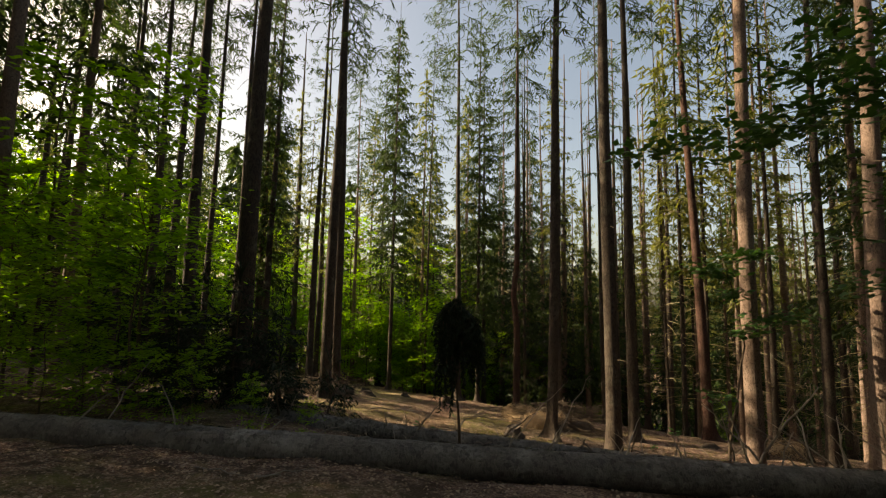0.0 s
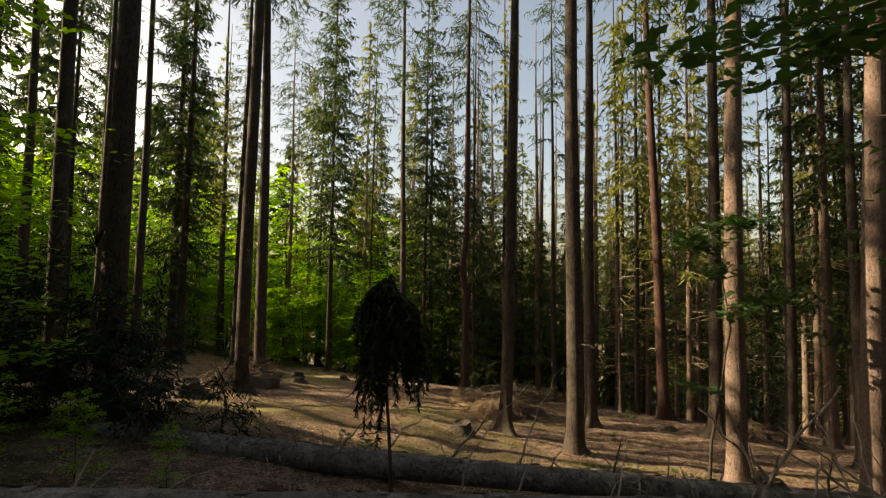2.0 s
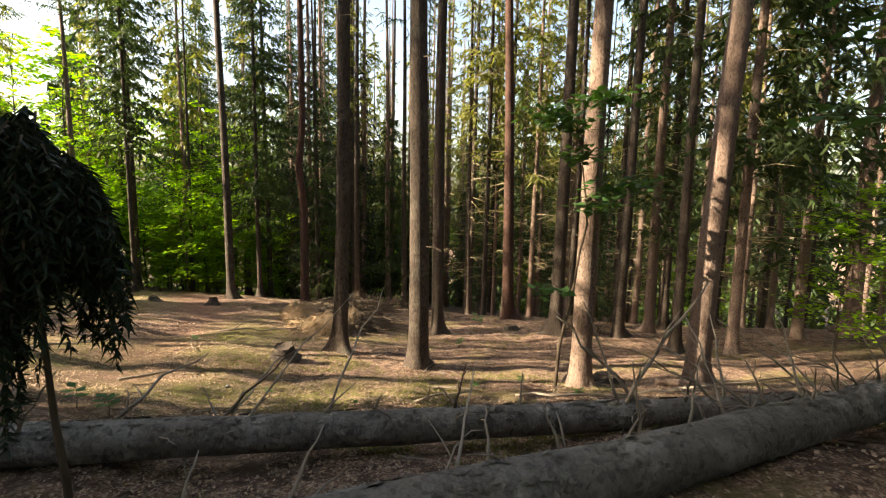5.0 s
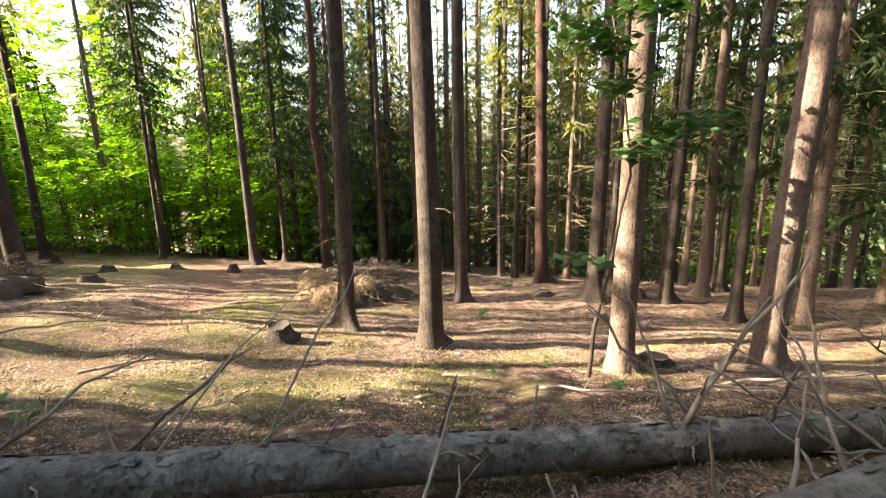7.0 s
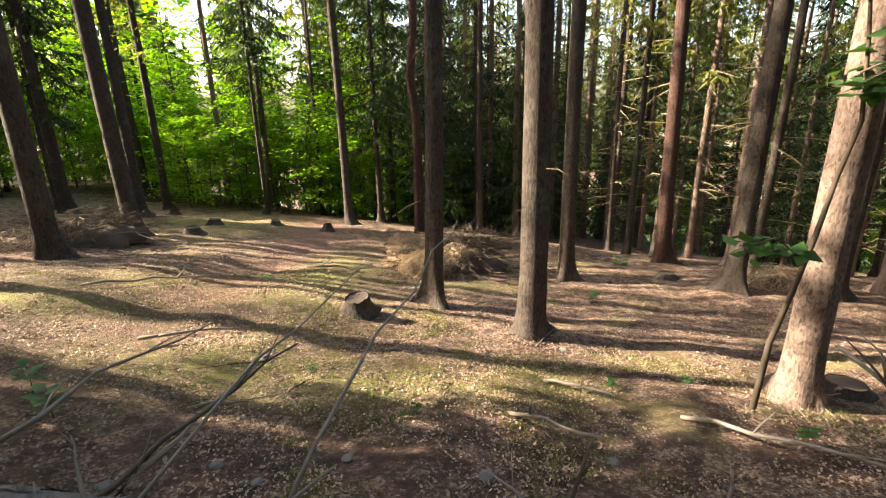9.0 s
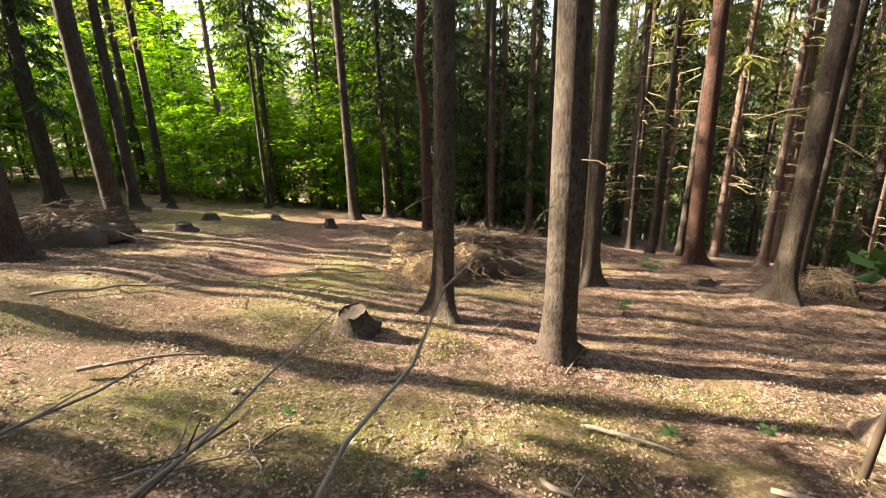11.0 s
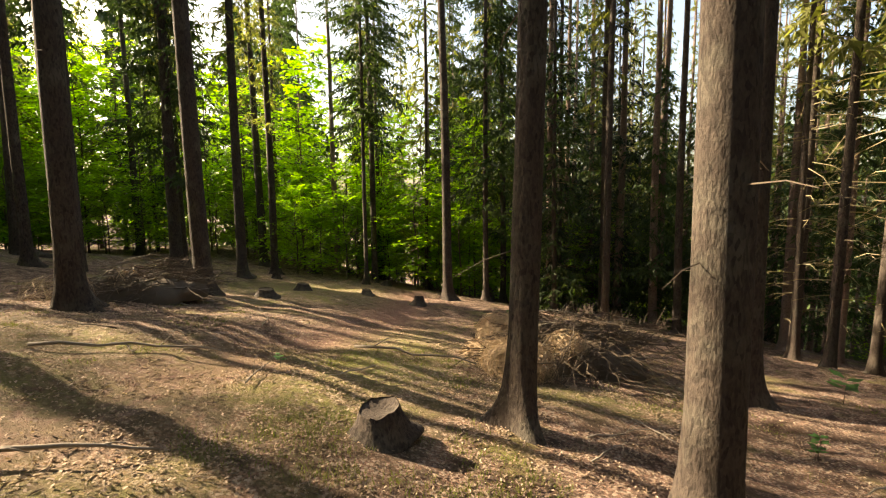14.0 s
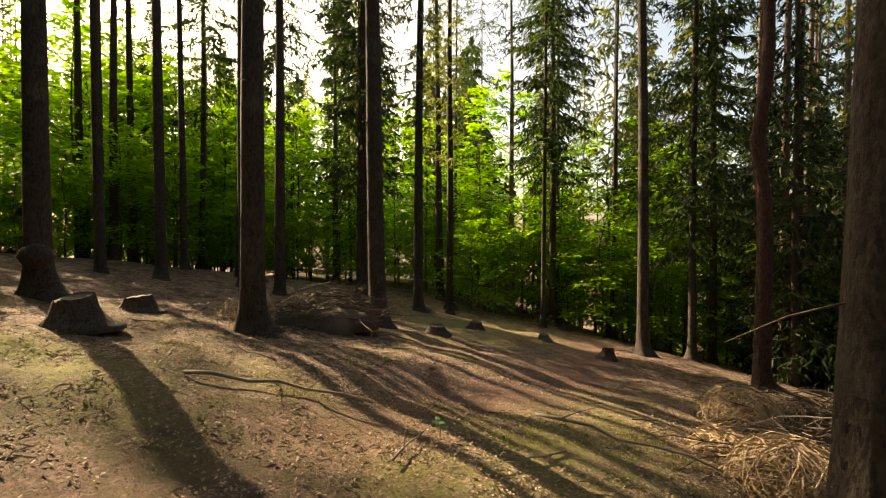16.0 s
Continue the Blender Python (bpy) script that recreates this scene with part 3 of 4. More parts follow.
def limb(parent, a, b, r0, r1, sag=0.0, mat=None, seed=0, forks=2, label="", name="dead_branch"):
    """One dead branch with its forks, in one mesh."""
    rnd = random.Random(seed)
    pts = bent(a, b, sag, rnd, wob=0.02 * (Vector(b) - Vector(a)).length)
    n = len(pts) - 1
    pieces = [tube(pts, [r0 + (r1 - r0) * k / n for k in range(n + 1)], 7, seed, 0.15)]
    for _ in range(forks):
        k = rnd.randint(1, n - 1)
        d = (pts[k + 1] - pts[k]).normalized()
        l = (Vector(b) - Vector(a)).length * rnd.uniform(0.12, 0.35)
        q = pts[k] + (d + Vector((rnd.uniform(-1, 1), rnd.uniform(-1, 1), rnd.uniform(-0.4, 0.9)))).normalized() * l
        rr = (r0 + (r1 - r0) * k / n) * 0.6
        pieces.append(tube([pts[k], pts[k].lerp(q, 0.5) + Vector((rnd.uniform(-.03, .03), rnd.uniform(-.03, .03), 0.02)), q], [rr, rr * 0.7, rr * 0.3], 5, seed))
    v, f = joined(*pieces)
    return part(name, v, f, mat or DEADWOOD, parent, label)


LIMBS_A = [
    ((1.05, 7.02, 0.02), (1.97, 7.62, 0.77), 0.010, 0.002, 0.07),     ((0.85, 7.10, 0.02), (1.55, 7.95, 0.22), 0.014, 0.005, 0.02), ((1.62, 6.94, 0.02), (2.40, 7.88, 0.82), 0.011, 0.002, 0.10),
    ((0.15, 7.25, 0.0), (0.75, 8.9, -0.05), 0.016, 0.006, 0.08), ((0.95, 7.1, 0.0), (1.4, 8.1, 0.10), 0.012, 0.005, 0.05),
    ((3.95, 6.42, -0.12), (4.75, 6.35, 0.95), 0.020, 0.007, 0.10), ((3.95, 6.45, -0.10), (3.75, 6.75, 0.75), 0.014, 0.005, 0.0),
    ((4.15, 6.4, -0.1), (3.55, 6.85, 0.62), 0.018, 0.007, 0.0), ((4.9, 6.2, -0.15), (5.15, 6.6, 0.55), 0.015, 0.004, 0.05),
    ((2.55, 6.74, 0.0), (2.7, 6.85, 0.32), 0.012, 0.004, 0.02), ((3.05, 6.62, -0.05), (3.2, 6.8, 0.2), 0.012, 0.004, 0.0),
    ((-0.3, 7.35, 0.05), (0.1, 6.85, 0.62), 0.014, 0.004, 0.0), ((4.5, 6.3, -0.1), (4.35, 6.05, 0.5), 0.014, 0.004, 0.0),
]
for i, (a, b, r0, r1, sag) in enumerate(LIMBS_A):
    limb(log_a, a, b, r0, r1, sag, DARKWOOD if i in (1, 9) else DEADWOOD, 299 + i, 0 if i in (0, 2) else 3)
rnd = random.Random(12)
for i in range(40):
    x = rnd.uniform(-2.6, 6.8)
    a = Vector((x, 7.3 - 0.22 * x, -0.04 - 0.032 * x))
    b = a + Vector((rnd.uniform(-0.35, 0.35), rnd.uniform(-0.5, 0.45), rnd.uniform(-0.12, 0.6))) * rnd.uniform(0.4, 1.1)
    if 0.4 < x < 3.6:
        b.z = min(b.z, 0.22)
    limb(log_a, a, b, 0.012, 0.003, 0.03, DEADWOOD, 330 + i, 2)
for i in range(44):
    x = rnd.uniform(-4.5, 6.0)
    a = Vector((x, 5.56, 0.25 - 0.042 * x))
    b = a + Vector((rnd.uniform(-0.5, 0.5), rnd.uniform(-0.2, 0.7), rnd.uniform(-0.2, 0.75))) * rnd.uniform(0.4, 1.2)
    if 1.2 < x < 2.9 and b.z > 0.6:
        b.z = 0.55
    limb(log_b, a, b, 0.012, 0.003, 0.04, DEADWOOD, 370 + i, 2)

for i in range(15):
    x = rnd.uniform(3.4, 6.4)
    a = Vector((x, 5.6, 0.22 - 0.042 * x))
    b = a + Vector((rnd.uniform(-0.9, 0.5), rnd.uniform(-0.5, 0.9), rnd.uniform(-0.1, 0.9))) * rnd.uniform(0.5, 1.1)
    limb(log_b, a, b, 0.013, 0.004, 0.05, DEADWOOD, 560 + i, 3)

# sticks lying on the floor, things of their own
STICK = "dry fallen stick lying on the needle litter"
STICKS = [((2.9, 8.6), (3.15, 7.6), 0.35), ((4.2, 8.4), (4.9, 7.2), 0.12), ((-1.5, 11.2), (-0.2, 11.9), 0.06), ((0.7, 13.2), (2.2, 13.0), 0.1),
          ((6.0, 7.8), (6.6, 6.6), 0.3), ((5.3, 7.9), (5.9, 6.7), 0.2), ((-0.2, 9.7), (0.6, 10.1), 0.04), ((3.4, 9.2), (3.9, 8.8), 0.05), ((-3.2, 15.0), (-1.9, 15.3), 0.05)]
for i, (a, b, up) in enumerate(STICKS):
    o = limb(None, (a[0], a[1], gz(*a) + 0.012), (b[0], b[1], gz(*b) + up), 0.018, 0.008, 0.02, DEADWOOD, 420 + i, 2, name="fallen_stick")
    tagged(o, STICK, "stick", "fallen sticks")
for i in range(70):
    x, y = rnd.uniform(-4, 7), rnd.uniform(4, 15)
    a, l = rnd.uniform(0, 6.28), rnd.uniform(0.2, 0.9)
    x2, y2 = x + l * math.cos(a), y + l * math.sin(a)
    o = limb(None, (x, y, gz(x, y) + 0.015), (x2, y2, gz(x2, y2) + 0.02), 0.009, 0.003, 0.01, DEADWOOD if i % 3 else DARKWOOD, 450 + i, 2, name="fallen_stick")
    tagged(o, STICK, "stick", "fallen sticks")
# a thin pole lying beside the thick spruce
o = limb(None, (6.5, 8.3, gz(6.5, 8.3) + 0.05), (7.6, 6.3, gz(7.6, 6.3) + 0.06), 0.06, 0.05, 0, BARK_PALE, 520, 0, name="fallen_pole")
tagged(o, "pale barked pole lying on the forest floor", "log")


# ---- stumps ----
def stump(x, y, d, h, seed, label="old sawn tree stump with a weathered top", rotten=False):
    base = tagged(new("tree_stump"), label, "tree stump", "tree stumps")
    base.location = (x, y, gz(x, y))
    r = random.Random(seed)
    sides, vs, fs = 22, [], []
    toes = [(r.uniform(0, 6.28), r.uniform(0.3, 0.8)) for _ in range(5)]
    rings = [-0.12, 0.0, 0.06, 0.14, 0.3, 0.55, 0.8, 1.0]
    for k, q in enumerate(rings):
        for i in range(sides):
            a = 6.2832 * i / sides
            rad = d / 2 * (1 + 0.08 * noise.noise(Vector((3 * math.cos(a), 3 * math.sin(a), seed + q))) + 0.05 * noise.noise(Vector((9 * math.cos(a), 9 * math.sin(a), seed))))
            low = math.exp(-max(0, q * h) / 0.08)
            rad += d * low * (0.10 + sum(t * 0.35 * max(0, math.cos(a - t0)) ** 8 for t0, t in toes))
            rad *= 1.12 - 0.3 * max(0, q)
            top = h * q * (1 + (0.10 * math.cos(a - seed) + 0.1 * noise.noise(Vector((4 * math.cos(a), 4 * math.sin(a), seed * 3)))) * (q > 0.5) + (0.07 * noise.noise(Vector((7 * math.cos(a), 7 * math.sin(a), 5.0))) if rotten and q > 0.75 else 0))
            vs.append((rad * math.cos(a), rad * math.sin(a), top))
        if k:
            o = (k - 1) * sides
            fs += [(o + i, o + (i + 1) % sides, o + sides + (i + 1) % sides, o + sides + i) for i in range(sides)]
    part("bark", vs, fs, BARK, base)
    rim = vs[-sides:]
    tv = [(x1 * 0.985, y1 * 0.985, z1 - 0.008) for x1, y1, z1 in rim] + [(x1 * 0.6, y1 * 0.6, h * (0.86 if rotten else 0.97)) for x1, y1, z1 in rim] + [(0, 0, h * (0.82 if rotten else 0.96))]
    tf = [(i, (i + 1) % sides, sides + (i + 1) % sides, sides + i) for i in range(sides)] + [(sides + i, sides + (i + 1) % sides, 2 * sides) for i in range(sides)]
    part("cut_top", tv, tf, BARK if rotten else DARKWOOD, base, "dark rotten wood" if rotten else "weathered cut wood")
    return base


stump(1.66, 10.88, 0.33, 0.23, 1, "old rotten tree stump with a dark hollow top", True)
for i, (x, y, d, h) in enumerate([(-5.3, 12.9, 0.42, 0.22), (-3.35, 11.25, 0.40, 0.3), (-2.4, 16.8, 0.32, 0.18), (-2.9, 19.7, 0.34, 0.2), (0.34, 19.3, 0.26, 0.22),
                                  (-5.3, 22.8, 0.26, 0.2), (-5.6, 26.6, 0.3, 0.25), (-4.6, 28.4, 0.3, 0.25), (-1.4, 20.5, 0.26, 0.14), (6.15, 8.85, 0.34, 0.12), (7.4, 13.6, 0.28, 0.1), (-1.9, 24.6, 0.3, 0.2)]):
    stump(x, y, d, h, 7 + i)


# ---- piles of brushwood ----
def brush_pile(x, y, rx, ry, h, turn, sticks, label, seed, straw=0):
    base = tagged(new("brush_pile"), label, "brushwood", "brush piles")
    base.location, base.rotation_euler = (x, y, gz(x, y) - 0.03), (0, 0, turn)
    r = random.Random(seed)
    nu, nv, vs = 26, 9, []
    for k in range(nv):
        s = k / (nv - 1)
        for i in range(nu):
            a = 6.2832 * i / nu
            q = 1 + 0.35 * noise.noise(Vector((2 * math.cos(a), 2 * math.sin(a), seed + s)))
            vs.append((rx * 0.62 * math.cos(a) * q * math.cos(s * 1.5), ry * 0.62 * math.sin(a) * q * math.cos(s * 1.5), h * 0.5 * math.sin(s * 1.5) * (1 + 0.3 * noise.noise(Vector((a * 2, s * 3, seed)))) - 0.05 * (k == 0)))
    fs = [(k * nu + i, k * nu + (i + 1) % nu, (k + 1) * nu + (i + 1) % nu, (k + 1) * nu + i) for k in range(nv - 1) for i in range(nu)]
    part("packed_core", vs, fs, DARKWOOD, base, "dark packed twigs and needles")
    shapes = []
    for i in range(9):
        l = r.uniform(0.7, 1.5)
        pts = bent((0, 0, 0), (l, 0, r.uniform(-0.15, 0.1)), r.uniform(0.02, 0.15), r, 5, 0.05)
        rad = r.uniform(0.004, 0.012)
        pieces = [tube(pts, [rad * (1 - 0.13 * k) for k in range(6)], 5, i)]
        for _ in range(7):
            k = r.randint(1, 4)
            q = pts[k] + Vector((r.uniform(0.1, 0.5), r.uniform(-0.35, 0.35), r.uniform(-0.2, 0.25))) * l * 0.5
            pieces.append(tube([pts[k], q], [rad * 0.5, rad * 0.15], 4, i, cap=False))
        v, f = joined(*pieces)
        me = bpy.data.meshes.new("branch")
        me.from_pydata([tuple(p) for p in v], [], f)
        me.materials.append(DEADWOOD if i == 0 else DARKWOOD)
        shapes.append(me)
    for _ in range(sticks):
        a, q = r.uniform(0, 6.28), math.sqrt(r.random())
        px, py = rx * q * math.cos(a), ry * q * math.sin(a)
        o = new("branch", r.choice(shapes))
        o.parent = base
        o.location = (px * 0.6, py * 0.6, h * (0.85 * (1 - q * q) + 0.1) * r.uniform(0.6, 1.1))
        o.rotation_euler = (r.uniform(0, 6.28), r.uniform(-0.05, 0.32), r.choice((0.35, 0.35, 3.4, a)) + r.uniform(-0.6, 0.6))
    if straw:
        vs, fs = [], []
        tufts = [(Vector((-0.62 * rx, -0.45 * ry, 0.42 * h)), 0.44), (Vector((-0.15 * rx, -0.2 * ry, 0.55 * h)), 0.26), (Vector((-0.7 * rx, 0.3 * ry, 0.3 * h)), 0.3)]
        for k in range(straw):
            c, big = tufts[0] if k % 10 < 6 else tufts[1 + k % 2]
            rad, a, th = big * r.uniform(0.55, 1.05), r.uniform(0, 6.283), r.uniform(0.1, 1.3)
            da, dth = r.gauss(0, 0.5), r.uniform(0.15, 0.55)
            w = Vector((r.uniform(-1, 1), r.uniform(-1, 1), r.uniform(-1, 1))).normalized() * 0.0055
            o = len(vs)
            for q in range(4):
                s = th + dth * q
                out = rad * (1 + 0.08 * q * r.random())
                p = c + Vector((out * math.sin(s) * math.cos(a + da * q), out * math.sin(s) * math.sin(a + da * q), 0.85 * out * math.cos(s)))
                vs += [p - w * (1 - 0.25 * q), p + w * (1 - 0.25 * q)]
                if q:
                    fs.append((o + 2 * q - 2, o + 2 * q - 1, o + 2 * q + 1, o + 2 * q))
        tagged(part("dry_twig_tuft", vs, fs, STRAW, base, "straw-coloured dry spruce twigs", False), kind="stuff")
    return base


brush_pile(3.45, 14.15, 1.75, 0.95, 0.78, 0.45, 290, "heap of dead spruce brushwood with a straw-coloured tuft", 3, 1900)
brush_pile(2.95, 15.9, 0.9, 0.6, 0.6, 0.2, 80, "smaller heap of dry brushwood behind the larger one", 5, 900)
brush_pile(-3.4, 14.6, 1.65, 1.0, 0.68, 0.9, 190, "low dark heap of dead branches beside a spruce", 7, 160)
brush_pile(9.2, 12.9, 0.7, 0.5, 0.5, 0.1, 30, "small heap of dry brushwood on the slope's lip", 9, 400)


# ---- broad leaves ----
def leaf_tree(seed, height, low, reach, layers, leaf, per, mat, stem_r, thick=2.0):
    """Stem and sprays of broad leaves in flat layers: (stem verts, faces), (leaf verts, faces)."""
    r = random.Random(seed)
    stem = [Vector((0.08 * math.sin(k * 1.3 + seed) * k / 6, 0.08 * math.cos(k * 1.1 + seed) * k / 6, height * k / 8 - 0.1 * (k == 0))) for k in range(9)]
    pieces = [tube(stem, [stem_r * (1 - 0.1 * k) for k in range(9)], 7, seed)]
    vs, fs = [], []
    for _ in range(layers):
        q = r.random()
        z = low + (height * 1.02 - low) * q
        a = r.uniform(0, 6.283)
        l = reach * (1 - 0.65 * q ** 2) * r.uniform(0.45, 1.1)
        root = Vector((0, 0, z - 0.25 * l))
        tip = Vector((math.cos(a) * l, math.sin(a) * l, z + r.uniform(-0.1, 0.25) * l))
        mid = root.lerp(tip, 0.5) + Vector((0, 0, 0.1 * l))
        pieces.append(tube([root, mid, tip], [stem_r * 0.3, stem_r * 0.2, stem_r * 0.08], 3, seed, cap=False))
        for _ in range(per):
            s = 0.25 + 0.8 * math.sqrt(r.random())
            p = root.lerp(tip, min(s, 1)) + Vector((r.gauss(0, 0.17 * l), r.gauss(0, 0.17 * l), r.gauss(0, 0.05) + 0.1 * l * (1 - abs(2 * s - 1))))
            b = r.uniform(0, 6.283)
            d = Vector((math.cos(b), math.sin(b), r.uniform(-0.5, 0.15))) * leaf * r.uniform(0.7, 1.25)
            w = Vector((-math.sin(b), math.cos(b), r.uniform(-0.35, 0.35))) * leaf * 0.36
            o = len(vs)
            vs += [p, p + d * 0.45 + w, p + d, p + d * 0.45 - w]
            fs.append((o, o + 1, o + 2, o + 3))
    return joined(*pieces), (vs, fs)


def mesh_of(name, v, f, mat):
    me = bpy.data.meshes.new(name)
    me.from_pydata([tuple(p) for p in v], [], f)
    me.materials.append(mat)
    return me


def leafy(name, label, category, group, data, x, y, turn, size, z=None):
    base = tagged(new(name), label, category, group)
    base.location, base.rotation_euler, base.scale = (x, y, gz(x, y) if z is None else z), (0, 0, turn), (size, size, size)
    for n, me in zip(("stem", "foliage"), data):
        new(n, me).parent = base
    return base


def leaf_kind(seed, mat, **k):
    s, l = leaf_tree(seed, mat=mat, **k)
    return mesh_of("stem", *s, DARKWOOD), mesh_of("foliage", *l, mat)


BEECH = [leaf_kind(600 + i, LEAVES, height=7.5 + i, low=0.6, reach=2.4, layers=62, leaf=0.20, per=30, stem_r=0.05) for i in range(3)]
BUSH = [leaf_kind(610 + i, LEAVES, height=3.2, low=0.3, reach=1.3, layers=46, leaf=0.11, per=40, stem_r=0.025) for i in range(2)]
MAPLES = [leaf_kind(620, MAPLE, height=4.6, low=1.8, reach=1.7, layers=34, leaf=0.12, per=55, stem_r=0.03)]
rnd = random.Random(77)
spots = []


def grove(count, area, apart, kinds, size, label="young beech with bright green sunlit leaves", clear=-17):
    made = 0
    for _ in range(count * 30):
        if made == count:
            return
        x, y = area()
        if in_sun_lane(x, y) and x > clear:
            continue
        if any((x - a) ** 2 + (y - b) ** 2 < apart ** 2 for a, b in spots):
            continue
        spots.append((x, y))
        made += 1
        leafy("beech_tree", label, "tree", "young beeches", rnd.choice(kinds), x, y, rnd.uniform(0, 6.28), rnd.uniform(*size))


grove(34, lambda: (rnd.uniform(-20, 2), rnd.uniform(29, 40)), 1.8, BEECH, (0.8, 1.25))
grove(30, lambda: (rnd.uniform(-28, -12), rnd.uniform(13, 32)), 1.8, BEECH, (0.85, 1.2))
grove(14, lambda: (rnd.uniform(0, 14), rnd.uniform(31, 42)), 2.0, BEECH, (0.7, 1.0))
grove(7, lambda: (rnd.uniform(12, 24), rnd.uniform(16, 36)), 1.5, BUSH, (0.9, 1.7), "green undergrowth bush among the slender spruces")
grove(4, lambda: (rnd.uniform(12.5, 20), rnd.uniform(3, 12)), 1.6, BUSH, (1.0, 1.6), "green undergrowth bush among the slender spruces")
grove(26, lambda: (rnd.uniform(-16, 10), rnd.uniform(27, 34)), 1.3, BUSH, (0.9, 1.5))
grove(26, lambda: (rnd.uniform(-26, -13), rnd.uniform(8, 24)), 1.5, BUSH, (1.2, 1.9))
grove(12, lambda: (rnd.uniform(-24, -15), rnd.uniform(7, 20)), 1.6, BEECH, (0.7, 0.95))
grove(26, lambda: (rnd.uniform(-18, -12.5), rnd.uniform(13, 27)), 1.3, BUSH, (0.8, 1.3), clear=-12)
grove(28, lambda: (rnd.uniform(-20, 6), rnd.uniform(25, 33)), 1.0, BUSH, (1.0, 1.6))
grove(16, lambda: (rnd.uniform(-30, -18), rnd.uniform(12, 30)), 1.2, BUSH, (1.2, 1.8))
grove(20, lambda: (rnd.uniform(-16, 5), rnd.uniform(34, 42)), 1.2, BUSH, (1.3, 1.8))
made_lane = 0
while made_lane < 24:
    s, q = rnd.uniform(19, 32), rnd.uniform(-5, 14)
    x, y = 2.0 - 0.947 * s + 0.32 * q, 10.0 + 0.32 * s + 0.947 * q
    made_lane += 1
    leafy("beech_tree", "young beech with bright green sunlit leaves", "tree", "young beeches", rnd.choice(BEECH), x, y, s, rnd.uniform(0.038, 0.048) * s)
for x, y, s in ((-4.3, 7.1, 1.0), (-5.6, 8.0, 1.15), (-6.4, 6.6, 1.0), (-7.4, 8.6, 1.2), (-5.0, 6.5, 0.5)):
    leafy("beech_bush", "leafy green beech sapling by the fallen log", "shrub", "beech saplings", BUSH[int(s * 10) % 2], x, y, x * 3, s)
leafy("beech_tree", "young beech with a spreading leafy crown", "tree", "young beeches", BEECH[0], -7.6, 9.4, 1.0, 0.85)
leafy("beech_tree", "young beech with a spreading leafy crown", "tree", "young beeches", BEECH[1], -4.9, 8.2, 2.0, 0.68)
for x, y, s in ((-3.0, 6.3, 0.28), (-2.3, 6.35, 0.22), (-3.7, 6.4, 0.3), (-1.6, 6.4, 0.16), (-4.4, 6.4, 0.35)):
    leafy("beech_bush", "low beech seedling bush beside the fallen log", "shrub", "beech saplings", BUSH[int(s * 100) % 2], x, y, x * 5, s)
maple = leafy("maple_sapling", "slender maple with broad green leaves and a long low bough", "tree", "maple saplings", MAPLES[0], 5.4, 4.7, 0.5, 0.9)

# the thin curved sapling beside the pale spruce
base = tagged(new("maple_sapling"), "thin curved sapling with a few sprays of green leaves", "tree", "maple saplings")
base.location = (4.83, 8.45, gz(4.83, 8.45))
z0 = base.location.z
stem = [Vector(p) for p in ((0, 0, -0.1), (0.02, 0, 0.25), (0.04, 0.0, 0.6), (0.12, -0.02, 1.0), (0.2, -0.03, 1.4), (0.24, -0.06, 1.85), (0.34, -0.05, 2.2), (0.26, -0.05, 2.7), (0.2, 0, 3.2), (0.05, 0.02, 3.75))]
v, f = tube(stem, [0.026 - 0.002 * k for k in range(10)], 8, 4, 0.1)
part("stem", v, f, DARKWOOD, base)
rnd = random.Random(31)


def spray(parent, a, b, count, leaf, spread):
    a, b = Vector(a), Vector(b)
    v, f = tube([a, a.lerp(b, 0.5) + Vector((0, 0, 0.08)), b], [0.008, 0.006, 0.003], 5, 1)
    twig = part("twig", v, f, DARKWOOD, parent)
    vs, fs = [], []
    for _ in range(count):
        p = a.lerp(b, rnd.uniform(0.25, 1.05)) + Vector((rnd.gauss(0, spread), rnd.gauss(0, spread), rnd.gauss(0, spread * 0.35)))
        g = rnd.uniform(0, 6.283)
        n = Vector((rnd.gauss(0, 0.35), rnd.gauss(0, 0.35), 1)).normalized()
        d = (Vector((math.cos(g), math.sin(g), -0.2)) - n * n.dot(Vector((math.cos(g), math.sin(g), -0.2)))).normalized() * leaf * rnd.uniform(0.6, 1.2)
        w = n.cross(d) * 0.42
        o = len(vs)
        vs += [p, p + d * 0.35 + w * 0.8, p + d * 0.62 + w * 0.45, p + d, p + d * 0.62 - w * 0.45, p + d * 0.35 - w * 0.8]
        fs.append((o, o + 1, o + 2, o + 3))
        fs.append((o, o + 3, o + 4, o + 5))
    tagged(part("leaves", vs, fs, MAPLE, twig, "broad green leaves", False), kind="stuff")


zm = maple.location.z
turn_m = Matrix.Rotation(-0.5, 3, "Z") * (1 / 0.9)
for p, q, count, wide_m in (((-0.1, 0, 4.2), (-3.4, 0.03, 3.4), 330, 0.2), ((-1.1, 0.05, 4.1), (-2.4, -0.45, 4.0), 200, 0.2), ((-1.2, 0.1, 4.0), (-2.4, 0.6, 3.55), 200, 0.2), ((0, 0, 4.2), (-1.5, 0.1, 4.8), 160, 0.2)):
    spray(maple, turn_m @ (Vector(p) - Vector((0, 0, zm))), turn_m @ (Vector(q) - Vector((0, 0, zm))), count, 0.15, wide_m)
spray(base, (0.2, -0.02, 3.3), (-0.35, -0.1, 3.55), 190, 0.145, 0.16)
spray(base, (0.05, 0, 3.7), (0.5, -0.3, 3.75), 140, 0.145, 0.15)
spray(base, (0.2, -0.03, 3.0), (0.0, -0.3, 3.05), 90, 0.145, 0.12)
